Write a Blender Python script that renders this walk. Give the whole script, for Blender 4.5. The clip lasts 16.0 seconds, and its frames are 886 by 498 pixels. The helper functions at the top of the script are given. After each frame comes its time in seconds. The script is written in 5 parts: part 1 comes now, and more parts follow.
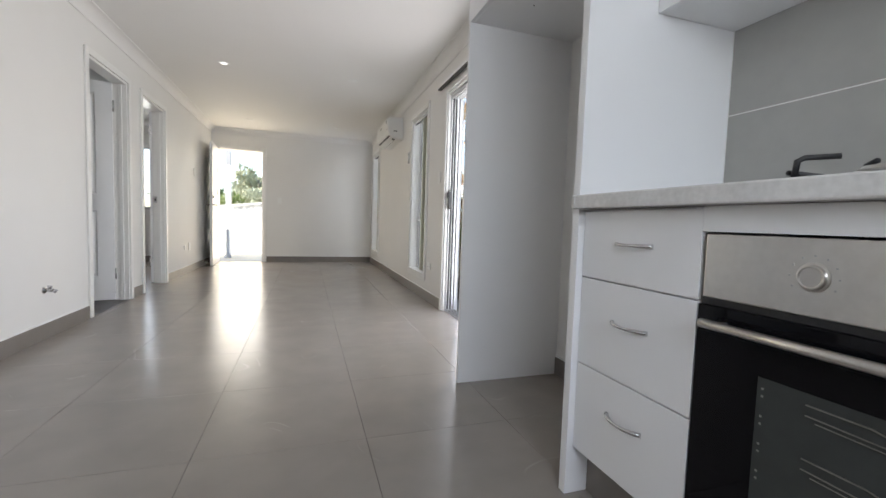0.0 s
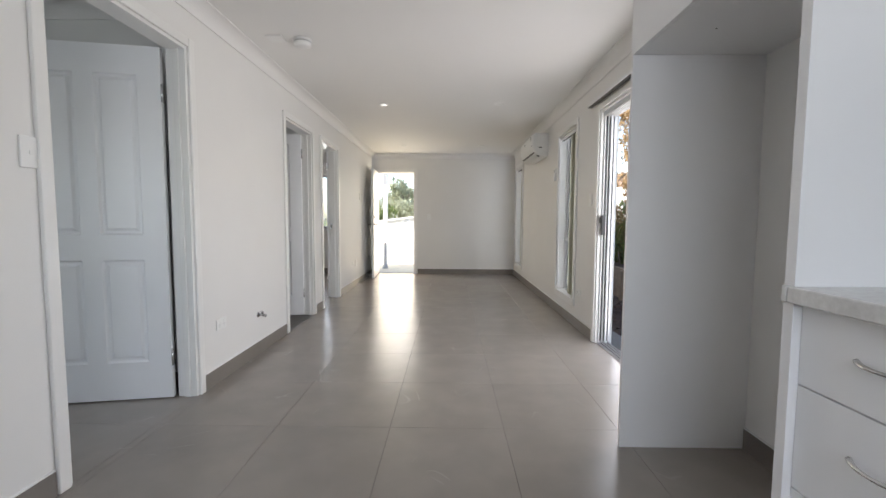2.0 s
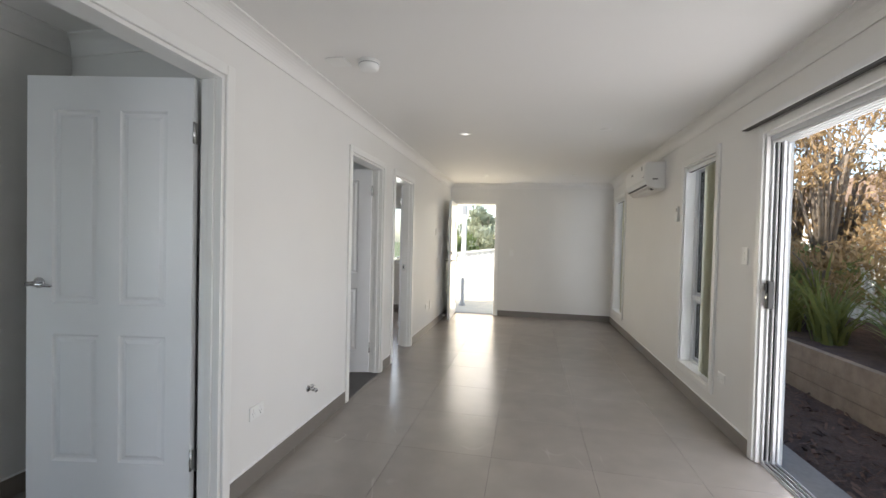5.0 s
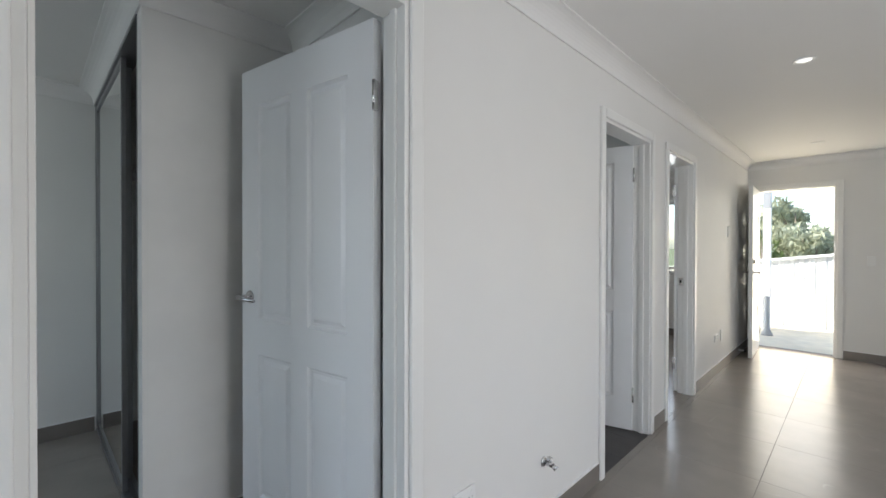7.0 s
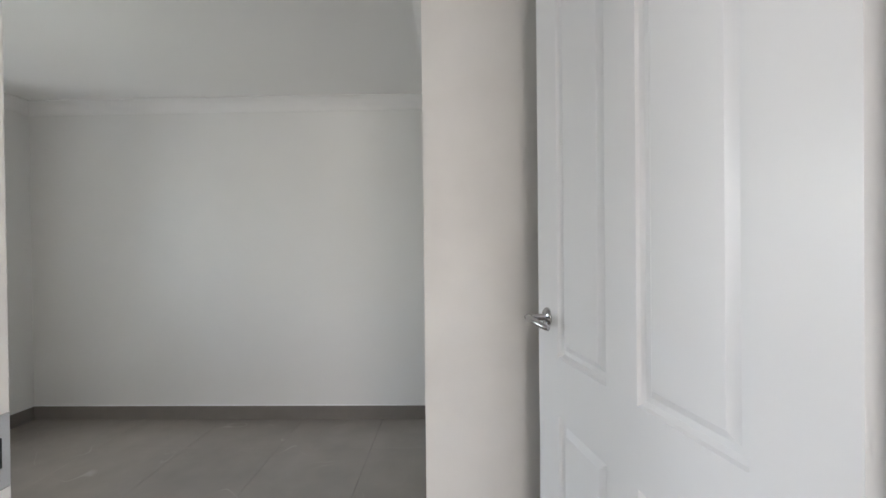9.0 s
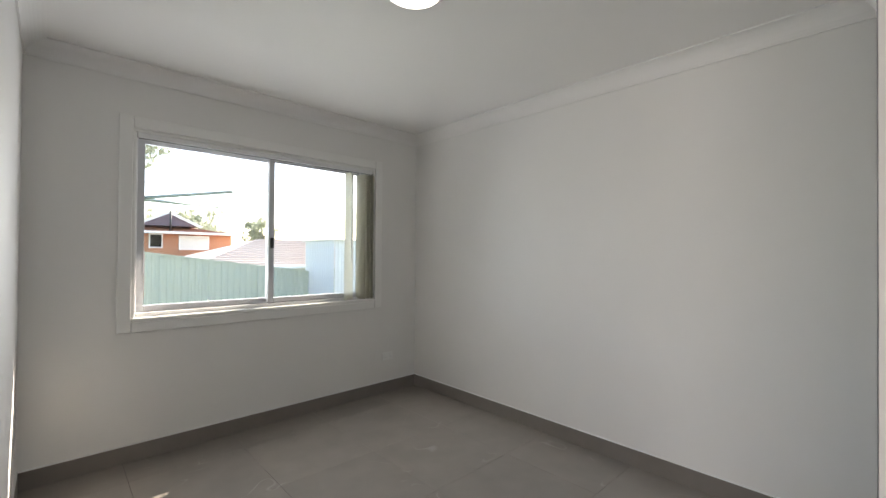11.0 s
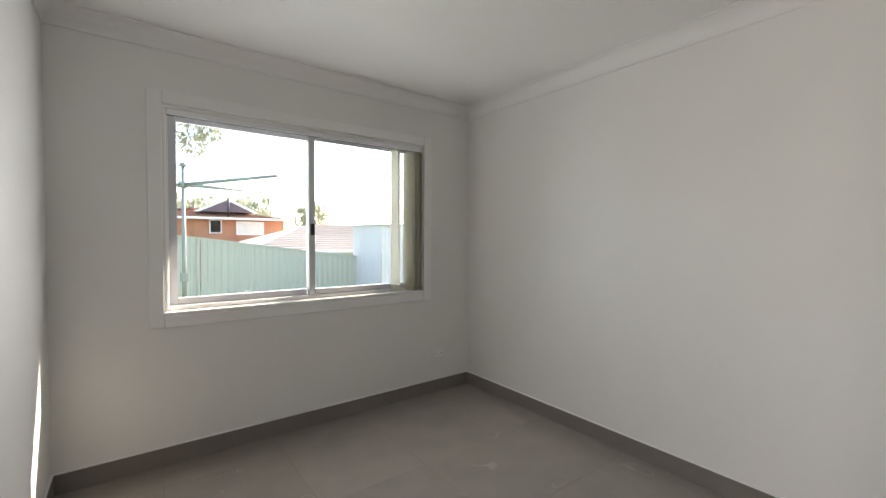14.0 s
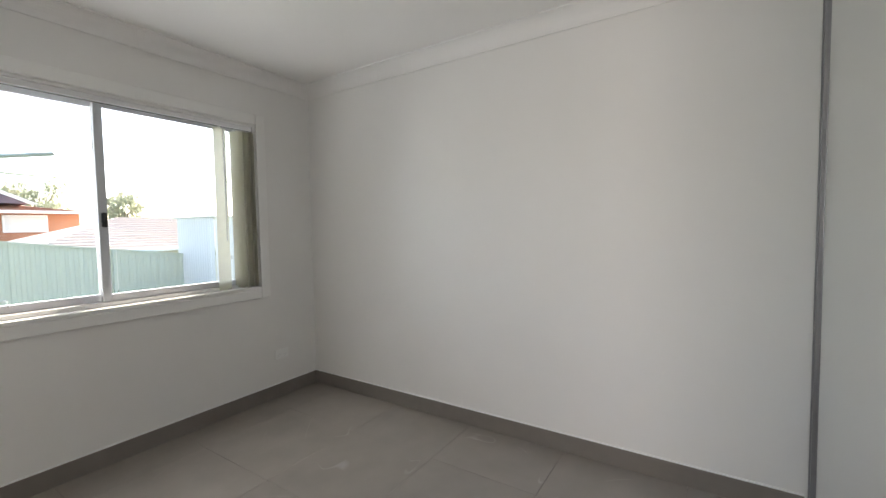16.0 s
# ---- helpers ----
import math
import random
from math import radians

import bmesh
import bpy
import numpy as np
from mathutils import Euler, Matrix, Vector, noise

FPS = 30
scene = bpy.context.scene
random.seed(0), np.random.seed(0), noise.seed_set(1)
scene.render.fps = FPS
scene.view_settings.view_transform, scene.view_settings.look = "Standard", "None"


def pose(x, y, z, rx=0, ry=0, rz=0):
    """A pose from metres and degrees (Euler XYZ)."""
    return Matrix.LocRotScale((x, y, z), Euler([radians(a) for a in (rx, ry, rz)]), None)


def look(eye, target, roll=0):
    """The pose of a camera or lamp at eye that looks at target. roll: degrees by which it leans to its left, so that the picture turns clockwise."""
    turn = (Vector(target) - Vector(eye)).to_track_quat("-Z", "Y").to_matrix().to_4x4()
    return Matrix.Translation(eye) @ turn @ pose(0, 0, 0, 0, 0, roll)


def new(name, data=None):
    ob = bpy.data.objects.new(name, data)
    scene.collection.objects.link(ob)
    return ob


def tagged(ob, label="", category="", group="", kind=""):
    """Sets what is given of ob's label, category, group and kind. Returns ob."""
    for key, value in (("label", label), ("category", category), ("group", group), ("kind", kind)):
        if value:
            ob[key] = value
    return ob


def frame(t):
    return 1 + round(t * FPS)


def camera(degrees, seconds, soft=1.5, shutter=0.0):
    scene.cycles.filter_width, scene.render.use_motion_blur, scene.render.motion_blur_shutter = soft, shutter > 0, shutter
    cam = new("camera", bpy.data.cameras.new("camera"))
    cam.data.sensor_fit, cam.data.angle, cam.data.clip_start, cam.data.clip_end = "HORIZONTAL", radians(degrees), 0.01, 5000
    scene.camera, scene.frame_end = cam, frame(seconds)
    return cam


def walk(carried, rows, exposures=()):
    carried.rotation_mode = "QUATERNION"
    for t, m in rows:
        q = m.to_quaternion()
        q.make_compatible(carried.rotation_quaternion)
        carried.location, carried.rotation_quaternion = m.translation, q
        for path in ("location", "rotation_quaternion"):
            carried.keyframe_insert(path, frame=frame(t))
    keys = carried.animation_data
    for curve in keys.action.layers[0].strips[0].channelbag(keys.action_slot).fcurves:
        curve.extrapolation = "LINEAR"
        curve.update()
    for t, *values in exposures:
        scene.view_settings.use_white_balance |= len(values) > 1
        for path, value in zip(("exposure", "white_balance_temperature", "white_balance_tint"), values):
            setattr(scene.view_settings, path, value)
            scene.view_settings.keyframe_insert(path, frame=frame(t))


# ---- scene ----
cam = camera(94.0, 16.0)
PATH = [
    (0, (-0.079, 0.751, 0.843), (0.553, 2.645, 0.715), 1.9),
    (0.5, (-0.101, 0.769, 0.893), (0.269, 2.731, 0.771), 1.7),
    (1, (-0.119, 0.778, 0.933), (0.053, 2.767, 0.81), 1.1),
    (1.5, (-0.137, 0.792, 0.998), (-0.094, 2.787, 0.87), 0.6),
    (2, (-0.141, 0.798, 1.095), (-0.17, 2.793, 0.954), 0.3),
    (2.5, (-0.16, 0.807, 1.196), (-0.224, 2.8, 1.043), 0.2),
    (3, (-0.142, 0.839, 1.251), (-0.234, 2.831, 1.098), 0.4),
    (5.5, (-0.322, 1.79, 1.34), (-0.919, 3.698, 1.335), 1.3),
    (6, (-0.395, 2.021, 1.328), (-1.246, 3.831, 1.333), 1.0),
    (6.5, (-0.483, 2.228, 1.331), (-1.615, 3.877, 1.325), 0.6),
    (7, (-0.672, 2.413, 1.314), (-2.087, 3.827, 1.3), 0.1),
    (7.5, (-0.841, 2.598, 1.303), (-2.504, 3.709, 1.275), -0.4),
    (8, (-1.014, 2.687, 1.329), (-2.851, 3.476, 1.3), 0.4),
    (8.5, (-1.24, 2.81, 1.308), (-3.211, 3.149, 1.28), -0.7),
    (9, (-1.416, 2.834, 1.288), (-3.416, 2.792, 1.275), -0.6),
    (9.5, (-1.553, 2.872, 1.306), (-3.479, 2.333, 1.306), -0.3),
    (10, (-1.684, 2.86, 1.276), (-3.466, 1.952, 1.297), 0.2),
    (12.5, (-2.109, 2.469, 1.275), (-3.053, 0.706, 1.267), -0.2),
    (13, (-2.089, 2.401, 1.249), (-3.126, 0.691, 1.224), -0.5),
    (13.5, (-2.097, 2.385, 1.268), (-3.217, 0.729, 1.225), -0.2),
    (14, (-2.132, 2.401, 1.295), (-3.337, 0.806, 1.235), 0.3),
    (14.5, (-2.133, 2.385, 1.267), (-3.47, 0.899, 1.209), -0.1),
    (15, (-2.162, 2.397, 1.256), (-3.618, 1.027, 1.188), -0.5),
    (15.5, (-2.196, 2.389, 1.256), (-3.767, 1.153, 1.17), -0.8),
    (16, (-2.235, 2.379, 1.272), (-3.91, 1.293, 1.166), -0.9),
]
walk(cam, [(t, look(eye, target, roll)) for t, eye, target, roll in PATH],
     [(0, 2.4, 6300, 10), (3, 2.25, 6400, 11), (5.5, 2.22, 6300, 9), (7.2, 2.2, 6100, 8), (8.0, 2.55, 6250, 10), (8.5, 2.85, 6350, 11), (9.0, 3.0, 6700, 13), (10.0, 2.95, 6850, 14), (12.5, 2.9, 7100, 15), (14, 2.9, 7100, 15), (16, 3.08, 6950, 15)])

# ---- world and sun ----
SUN_WAY = Vector((1.29, 0.593, -1.0)).normalized()
world = bpy.data.worlds.new("sky")
scene.world = world
world.use_nodes = True
wn = world.node_tree
sky = wn.nodes.new("ShaderNodeTexSky")
sky.sky_type = "NISHITA"
sky.sun_disc = False
sky.sun_elevation = radians(35.2)
sky.sun_rotation = radians(245.3)
sky.air_density, sky.dust_density = 1.0, 1.5
wn.links.new(sky.outputs[0], wn.nodes["Background"].inputs[0])
wn.nodes["Background"].inputs[1].default_value = 0.105
sun = new("sun", bpy.data.lights.new("sun", "SUN"))
sun.data.energy, sun.data.angle, sun.data.color = 2.0, radians(0.53), (1.0, 0.93, 0.82)
sun.rotation_euler = SUN_WAY.to_track_quat("-Z", "Y").to_euler()
sun.location = (-8, -6, 9)


def window_light(name, at, turn, width, height, radiance, colour):
    """Daylight that stands in an opening and shines along its -z."""
    o = new(name, bpy.data.lights.new(name, "AREA"))
    o.data.shape, o.data.size, o.data.size_y = "RECTANGLE", width, height
    o.data.energy, o.data.color = radiance * math.pi * width * height, colour
    o.matrix_world = pose(*at, *turn)


SKYLIGHT = (0.86, 0.93, 1.0)
COOL, PALE, WARM = (0.90, 0.93, 1.0), (1.0, 0.955, 0.945), (1.0, 0.81, 0.54)
window_light("daylight_front_door", (-1.22, 9.31, 1.03), (-90, 0, 0), 0.72, 1.95, 0.85, WARM)
window_light("daylight_slider", (1.322, 3.65, 1.03), (90, 0, 90), 1.55, 1.9, 0.68, PALE)
window_light("daylight_tall_window", (1.33, 5.46, 1.15), (90, 0, 90), 0.64, 1.65, 0.85, COOL)
window_light("daylight_tall_window", (1.33, 8.56, 1.15), (90, 0, 90), 0.55, 1.65, 0.7, COOL)
window_light("daylight_kitchen", (0.02, -0.57, 1.52), (72, 0, 0), 1.2, 0.9, 1.6, COOL)
window_light("daylight_bedroom", (-3.15, -0.57, 1.43), (80, 0, 0), 1.65, 1.08, 0.64, SKYLIGHT)
window_light("daylight_front_bedroom", (-3.1, 9.33, 1.43), (-90, 0, 0), 1.5, 1.05, 0.8, PALE)
# Added to brighten the bathroom, from a window that is never seen.
window_light("added_daylight_bathroom", (-4.69, 4.6, 1.65), (90, 0, -90), 0.8, 0.6, 1.0, SKYLIGHT)

# ---- materials ----
def material(name, base, rough=0.5, metal=0.0, grain=0.0, scale=8.0, bump=0.0, bump_scale=60.0, second=None, coat=0.0, spec=0.5, wear=0.0, vary=0.0):
    m = bpy.data.materials.new(name)
    m.use_nodes = True
    n, l = m.node_tree.nodes, m.node_tree.links
    p = n["Principled BSDF"]
    p.inputs["Roughness"].default_value = rough
    p.inputs["Metallic"].default_value = metal
    p.inputs["Coat Weight"].default_value = coat
    p.inputs["Specular IOR Level"].default_value = spec
    p.inputs["Base Color"].default_value = (*base, 1)
    co = n.new("ShaderNodeNewGeometry")
    if grain or second:
        a = n.new("ShaderNodeTexNoise")
        a.inputs["Scale"].default_value, a.inputs["Detail"].default_value = scale, 6
        b = n.new("ShaderNodeTexNoise")
        b.inputs["Scale"].default_value, b.inputs["Detail"].default_value = scale * 0.11, 3
        l.new(co.outputs["Position"], a.inputs["Vector"])
        l.new(co.outputs["Position"], b.inputs["Vector"])
        mean = n.new("ShaderNodeMath")
        mean.operation = "ADD"
        l.new(a.outputs["Fac"], mean.inputs[0])
        l.new(b.outputs["Fac"], mean.inputs[1])
        half = n.new("ShaderNodeMath")
        half.operation = "MULTIPLY"
        half.inputs[1].default_value = 0.5
        l.new(mean.outputs[0], half.inputs[0])
        r = n.new("ShaderNodeValToRGB")
        two = second or tuple(c * (1 - grain) for c in base)
        one = base if second else tuple(min(1, c * (1 + grain)) for c in base)
        r.color_ramp.elements[0].position, r.color_ramp.elements[1].position = 0.36, 0.64
        r.color_ramp.elements[0].color, r.color_ramp.elements[1].color = (*two, 1), (*one, 1)
        l.new(half.outputs[0], r.inputs["Fac"])
        last = r.outputs["Color"]
        if vary:
            info = n.new("ShaderNodeObjectInfo")
            hs = n.new("ShaderNodeHueSaturation")
            mr = n.new("ShaderNodeMapRange")
            mr.inputs["To Min"].default_value, mr.inputs["To Max"].default_value = 1 - vary, 1 + vary
            l.new(info.outputs["Random"], mr.inputs["Value"])
            l.new(mr.outputs[0], hs.inputs["Value"])
            l.new(last, hs.inputs["Color"])
            last = hs.outputs["Color"]
        l.new(last, p.inputs["Base Color"])
        if wear:
            w = n.new("ShaderNodeMapRange")
            w.inputs["To Min"].default_value, w.inputs["To Max"].default_value = rough - wear, rough + wear
            l.new(half.outputs[0], w.inputs["Value"])
            l.new(w.outputs[0], p.inputs["Roughness"])
    if bump:
        c = n.new("ShaderNodeTexNoise")
        c.inputs["Scale"].default_value, c.inputs["Detail"].default_value = bump_scale, 4
        l.new(co.outputs["Position"], c.inputs["Vector"])
        bp = n.new("ShaderNodeBump")
        bp.inputs["Strength"].default_value, bp.inputs["Distance"].default_value = bump, 0.01
        l.new(c.outputs["Fac"], bp.inputs["Height"])
        l.new(bp.outputs["Normal"], p.inputs["Normal"])
    return m


def glass_material(name, tint, gloss=1.0):
    m = bpy.data.materials.new(name)
    m.use_nodes = True
    n, l = m.node_tree.nodes, m.node_tree.links
    n.remove(n["Principled BSDF"])
    clear, shine = n.new("ShaderNodeBsdfTransparent"), n.new("ShaderNodeBsdfGlossy")
    clear.inputs["Color"].default_value = (*tint, 1)
    shine.inputs["Roughness"].default_value = 0.01
    f, k, mix = n.new("ShaderNodeFresnel"), n.new("ShaderNodeMath"), n.new("ShaderNodeMixShader")
    f.inputs["IOR"].default_value = 1.5
    k.operation = "MULTIPLY"
    k.inputs[1].default_value = gloss
    l.new(f.outputs[0], k.inputs[0])
    l.new(k.outputs[0], mix.inputs[0])
    l.new(clear.outputs[0], mix.inputs[1])
    l.new(shine.outputs[0], mix.inputs[2])
    l.new(mix.outputs[0], n["Material Output"].inputs["Surface"])
    return m


def glow_material(name, colour, power):
    m = bpy.data.materials.new(name)
    m.use_nodes = True
    p = m.node_tree.nodes["Principled BSDF"]
    p.inputs["Base Color"].default_value = (0.85, 0.85, 0.85, 1)
    p.inputs["Emission Color"].default_value = (*colour, 1)
    p.inputs["Emission Strength"].default_value = power
    return m


WALL = material("wall_paint", (0.80, 0.79, 0.765), 0.55, grain=0.018, scale=2.2, bump=0.05, bump_scale=180)
CEIL = material("ceiling_paint", (0.83, 0.82, 0.80), 0.7, grain=0.012, scale=1.5, bump=0.03, bump_scale=140)
SCUFFED = material("scuffed_wall_paint", (0.80, 0.79, 0.765), 0.55, grain=0.05, scale=5, bump=0.05, bump_scale=180)
TRIM = material("trim_gloss_paint", (0.83, 0.825, 0.80), 0.28, grain=0.015, scale=5, bump=0.03, bump_scale=40)
DOOR = material("door_paint", (0.83, 0.835, 0.84), 0.32, grain=0.012, scale=6, bump=0.02, bump_scale=90)
CABINET = material("cabinet_white", (0.83, 0.83, 0.83), 0.35, grain=0.01, scale=4, bump=0.012, bump_scale=300)
TILE = material("porcelain_tile", (0.280, 0.252, 0.224), 0.24, spec=0.65, grain=0.075, scale=5, bump=0.02, bump_scale=220, wear=0.03, vary=0.03)


def add_scuffs(m, amount):
    """Thin pale curved scratches in loose patches."""
    n, l = m.node_tree.nodes, m.node_tree.links
    p = n["Principled BSDF"]
    before = p.inputs["Base Color"].links[0].from_socket
    co = n.new("ShaderNodeNewGeometry")
    line, patch = n.new("ShaderNodeTexNoise"), n.new("ShaderNodeTexNoise")
    line.inputs["Scale"].default_value, line.inputs["Detail"].default_value, line.inputs["Distortion"].default_value = 2.6, 1.0, 0.6
    patch.inputs["Scale"].default_value, patch.inputs["Detail"].default_value = 3.7, 2.0
    thin, gate, both, mix = n.new("ShaderNodeMapRange"), n.new("ShaderNodeMapRange"), n.new("ShaderNodeMath"), n.new("ShaderNodeMix")
    away = n.new("ShaderNodeMath")
    away.operation, away.inputs[1].default_value = "SUBTRACT", 0.5
    size = n.new("ShaderNodeMath")
    size.operation = "ABSOLUTE"
    for node in (line, patch):
        l.new(co.outputs["Position"], node.inputs["Vector"])
    l.new(line.outputs["Fac"], away.inputs[0])
    l.new(away.outputs[0], size.inputs[0])
    l.new(size.outputs[0], thin.inputs["Value"])
    thin.inputs["From Min"].default_value, thin.inputs["From Max"].default_value = 0.0, 0.006
    thin.inputs["To Min"].default_value, thin.inputs["To Max"].default_value = amount, 0.0
    l.new(patch.outputs["Fac"], gate.inputs["Value"])
    gate.inputs["From Min"].default_value, gate.inputs["From Max"].default_value = 0.56, 0.66
    both.operation = "MULTIPLY"
    l.new(thin.outputs[0], both.inputs[0])
    l.new(gate.outputs[0], both.inputs[1])
    mix.data_type = "RGBA"
    l.new(both.outputs[0], mix.inputs[0])
    l.new(before, mix.inputs[6])
    mix.inputs[7].default_value = (0.62, 0.60, 0.57, 1)
    l.new(mix.outputs[2], p.inputs["Base Color"])


add_scuffs(TILE, 0.2)
SKIRT = material("skirting_tile", (0.21, 0.188, 0.168), 0.33, grain=0.07, scale=9, bump=0.03, bump_scale=220)
GROUT = material("grout", (0.235, 0.214, 0.194), 0.9, grain=0.1, scale=40)
WET_TILE = material("dark_tile", (0.055, 0.05, 0.047), 0.4, grain=0.15, scale=12)
TOP_LIGHT_LINE = material("white_light_line", (0.86, 0.86, 0.85), 0.5, grain=0.02, scale=30)
STONE = material("stone_benchtop", (0.74, 0.73, 0.71), 0.22, grain=0.05, scale=70, second=(0.60, 0.59, 0.57), bump=0.01)
SPLASH = material("splashback_tile", (0.36, 0.355, 0.33), 0.3, grain=0.05, scale=14, bump=0.02, bump_scale=120)
LIGHT_GROUT = material("light_grout", (0.82, 0.81, 0.78), 0.9, grain=0.05, scale=40)
STEEL = material("brushed_steel", (0.62, 0.60, 0.57), 0.3, 1.0, grain=0.05, scale=60, bump=0.02, bump_scale=400)
CHROME = material("chrome", (0.52, 0.52, 0.53), 0.12, 1.0, grain=0.02, scale=20)
SATIN = material("satin_chrome", (0.62, 0.62, 0.62), 0.24, 1.0, grain=0.03, scale=40)
ALU = material("anodised_aluminium", (0.60, 0.61, 0.63), 0.55, 0.3, grain=0.03, scale=40)
DARK_ALU = material("dull_aluminium", (0.36, 0.36, 0.37), 0.4, 0.8, grain=0.03, scale=40)
ALU_WHITE = material("white_aluminium", (0.80, 0.80, 0.80), 0.35, 0.0, grain=0.02, scale=20)
BLACK_GLASS = material("black_glass", (0.004, 0.004, 0.005), 0.05, spec=0.18, grain=0.1, scale=30)
OVEN_GLASS = material("oven_window_glass", (0.050, 0.055, 0.053), 0.12, spec=0.3, grain=0.1, scale=30)
RACK = material("oven_rack_wire", (0.30, 0.29, 0.27), 0.3, 1.0, grain=0.05, scale=50)
IRON = material("cast_iron", (0.018, 0.018, 0.019), 0.5, grain=0.2, scale=60, bump=0.2, bump_scale=300)
BLACK = material("black_plastic", (0.015, 0.015, 0.016), 0.4, grain=0.1, scale=60)
PLASTIC = material("white_plastic", (0.84, 0.84, 0.82), 0.3, grain=0.01, scale=30)
GREY_PLASTIC = material("grey_plastic", (0.40, 0.40, 0.40), 0.4, grain=0.03, scale=30)
BLIND = material("blind_fabric", (0.70, 0.68, 0.56), 0.75, grain=0.05, scale=160, bump=0.15, bump_scale=500)
def let_through(m, colour, share):
    """Lets a share of the light through a thin cloth."""
    n, l = m.node_tree.nodes, m.node_tree.links
    thin, mix = n.new("ShaderNodeBsdfTranslucent"), n.new("ShaderNodeMixShader")
    thin.inputs["Color"].default_value = (*colour, 1)
    mix.inputs[0].default_value = share
    l.new(n["Principled BSDF"].outputs[0], mix.inputs[1])
    l.new(thin.outputs[0], mix.inputs[2])
    l.new(mix.outputs[0], n["Material Output"].inputs["Surface"])
let_through(BLIND, (0.80, 0.79, 0.70), 0.5)
MIRROR = material("mirror_silver", (0.86, 0.88, 0.87), 0.015, 1.0)
RUBBER = material("rubber", (0.03, 0.03, 0.03), 0.7, grain=0.1, scale=40)
GLASS = glass_material("window_glass", (0.97, 0.985, 0.98))
LAMP_GLOW = glow_material("opal_diffuser_lit", (1.0, 0.98, 0.94), 0.35)
DOWNLIGHT_GLOW = glow_material("downlight_lens_lit", (1.0, 0.96, 0.9), 0.2)
CONCRETE = material("concrete", (0.70, 0.63, 0.48), 0.85, grain=0.12, scale=6, bump=0.2, bump_scale=90)
GRASS_GROUND = material("lawn", (0.10, 0.14, 0.045), 0.95, grain=0.3, scale=5, second=(0.16, 0.15, 0.07), bump=0.6, bump_scale=60)
MULCH = material("bark_mulch", (0.11, 0.065, 0.042), 0.95, grain=0.4, scale=40, second=(0.045, 0.025, 0.018), bump=0.9, bump_scale=70)
CHIP = material("bark_chip", (0.16, 0.09, 0.06), 0.9, grain=0.4, scale=30, second=(0.06, 0.035, 0.025))
SLEEPER = material("timber_sleeper", (0.34, 0.25, 0.17), 0.85, grain=0.25, scale=9, second=(0.20, 0.14, 0.09), bump=0.4, bump_scale=40)
PALING = material("timber_paling", (0.26, 0.18, 0.13), 0.9, grain=0.25, scale=9, second=(0.15, 0.10, 0.075), bump=0.3, bump_scale=40)
GREEN_METAL = material("green_steel_fence", (0.50, 0.53, 0.44), 0.5, grain=0.04, scale=3)
CREAM_METAL = material("cream_steel_fence", (0.80, 0.79, 0.75), 0.5, grain=0.03, scale=3)
SHED_METAL = material("shed_steel", (0.66, 0.67, 0.68), 0.5, grain=0.03, scale=3)
BRICK = material("orange_brick", (0.52, 0.24, 0.13), 0.85, grain=0.2, scale=14, second=(0.40, 0.17, 0.09), bump=0.3, bump_scale=30)
ROOF_TILE = material("terracotta_roof_tile", (0.36, 0.17, 0.11), 0.8, grain=0.2, scale=5, second=(0.26, 0.12, 0.08))
PALE_ROOF = material("pale_roof_tile", (0.62, 0.53, 0.47), 0.75, grain=0.15, scale=5, second=(0.52, 0.42, 0.36))
GABLE_BOARD = material("dark_gable_board", (0.16, 0.12, 0.14), 0.8, grain=0.15, scale=6)
GREY_ROOF = material("grey_roof", (0.10, 0.105, 0.12), 0.7, grain=0.1, scale=5)
RENDERED = material("pale_render", (0.70, 0.67, 0.60), 0.85, grain=0.05, scale=4)
BARK = material("tree_bark", (0.20, 0.16, 0.12), 0.9, grain=0.3, scale=12, bump=0.5, bump_scale=30)
def leaf_material(name, base, second):
    m = material(name, base, 0.6, grain=0.3, scale=3, second=second)
    let_through(m, tuple(min(1, c * 1.4) for c in base), 0.35)
    return m
LEAF = leaf_material("green_leaf", (0.19, 0.23, 0.08), (0.13, 0.16, 0.05))
GUM_LEAF = leaf_material("gum_leaf", (0.36, 0.37, 0.26), (0.27, 0.28, 0.19))
CONIFER = leaf_material("conifer_leaf", (0.05, 0.085, 0.04), (0.03, 0.055, 0.03))
STRAP = leaf_material("strap_leaf", (0.20, 0.20, 0.05), (0.10, 0.12, 0.03))
DRY_LEAF = leaf_material("dry_leaf", (0.36, 0.25, 0.12), (0.22, 0.13, 0.06))
GALV = material("galvanised_steel", (0.26, 0.31, 0.30), 0.55, 0.4, grain=0.1, scale=20)

# ---- builders ----
def thing(name, m, label, category, group="", kind=""):
    ob = new(name)
    ob.matrix_world = m
    ob.empty_display_size = 0.1
    return tagged(ob, label, category, group, kind)


def finish(name, bm, mat, smooth=False):
    bmesh.ops.recalc_face_normals(bm, faces=bm.faces)
    me = bpy.data.meshes.new(name)
    bm.to_mesh(me)
    bm.free()
    me.materials.append(mat)
    if smooth:
        for p in me.polygons:
            p.use_smooth = True
    return me


def part(name, bm, mat, parent=None, label="", smooth=False):
    ob = new(name, finish(name, bm, mat, smooth))
    ob.parent = parent
    return tagged(ob, label)


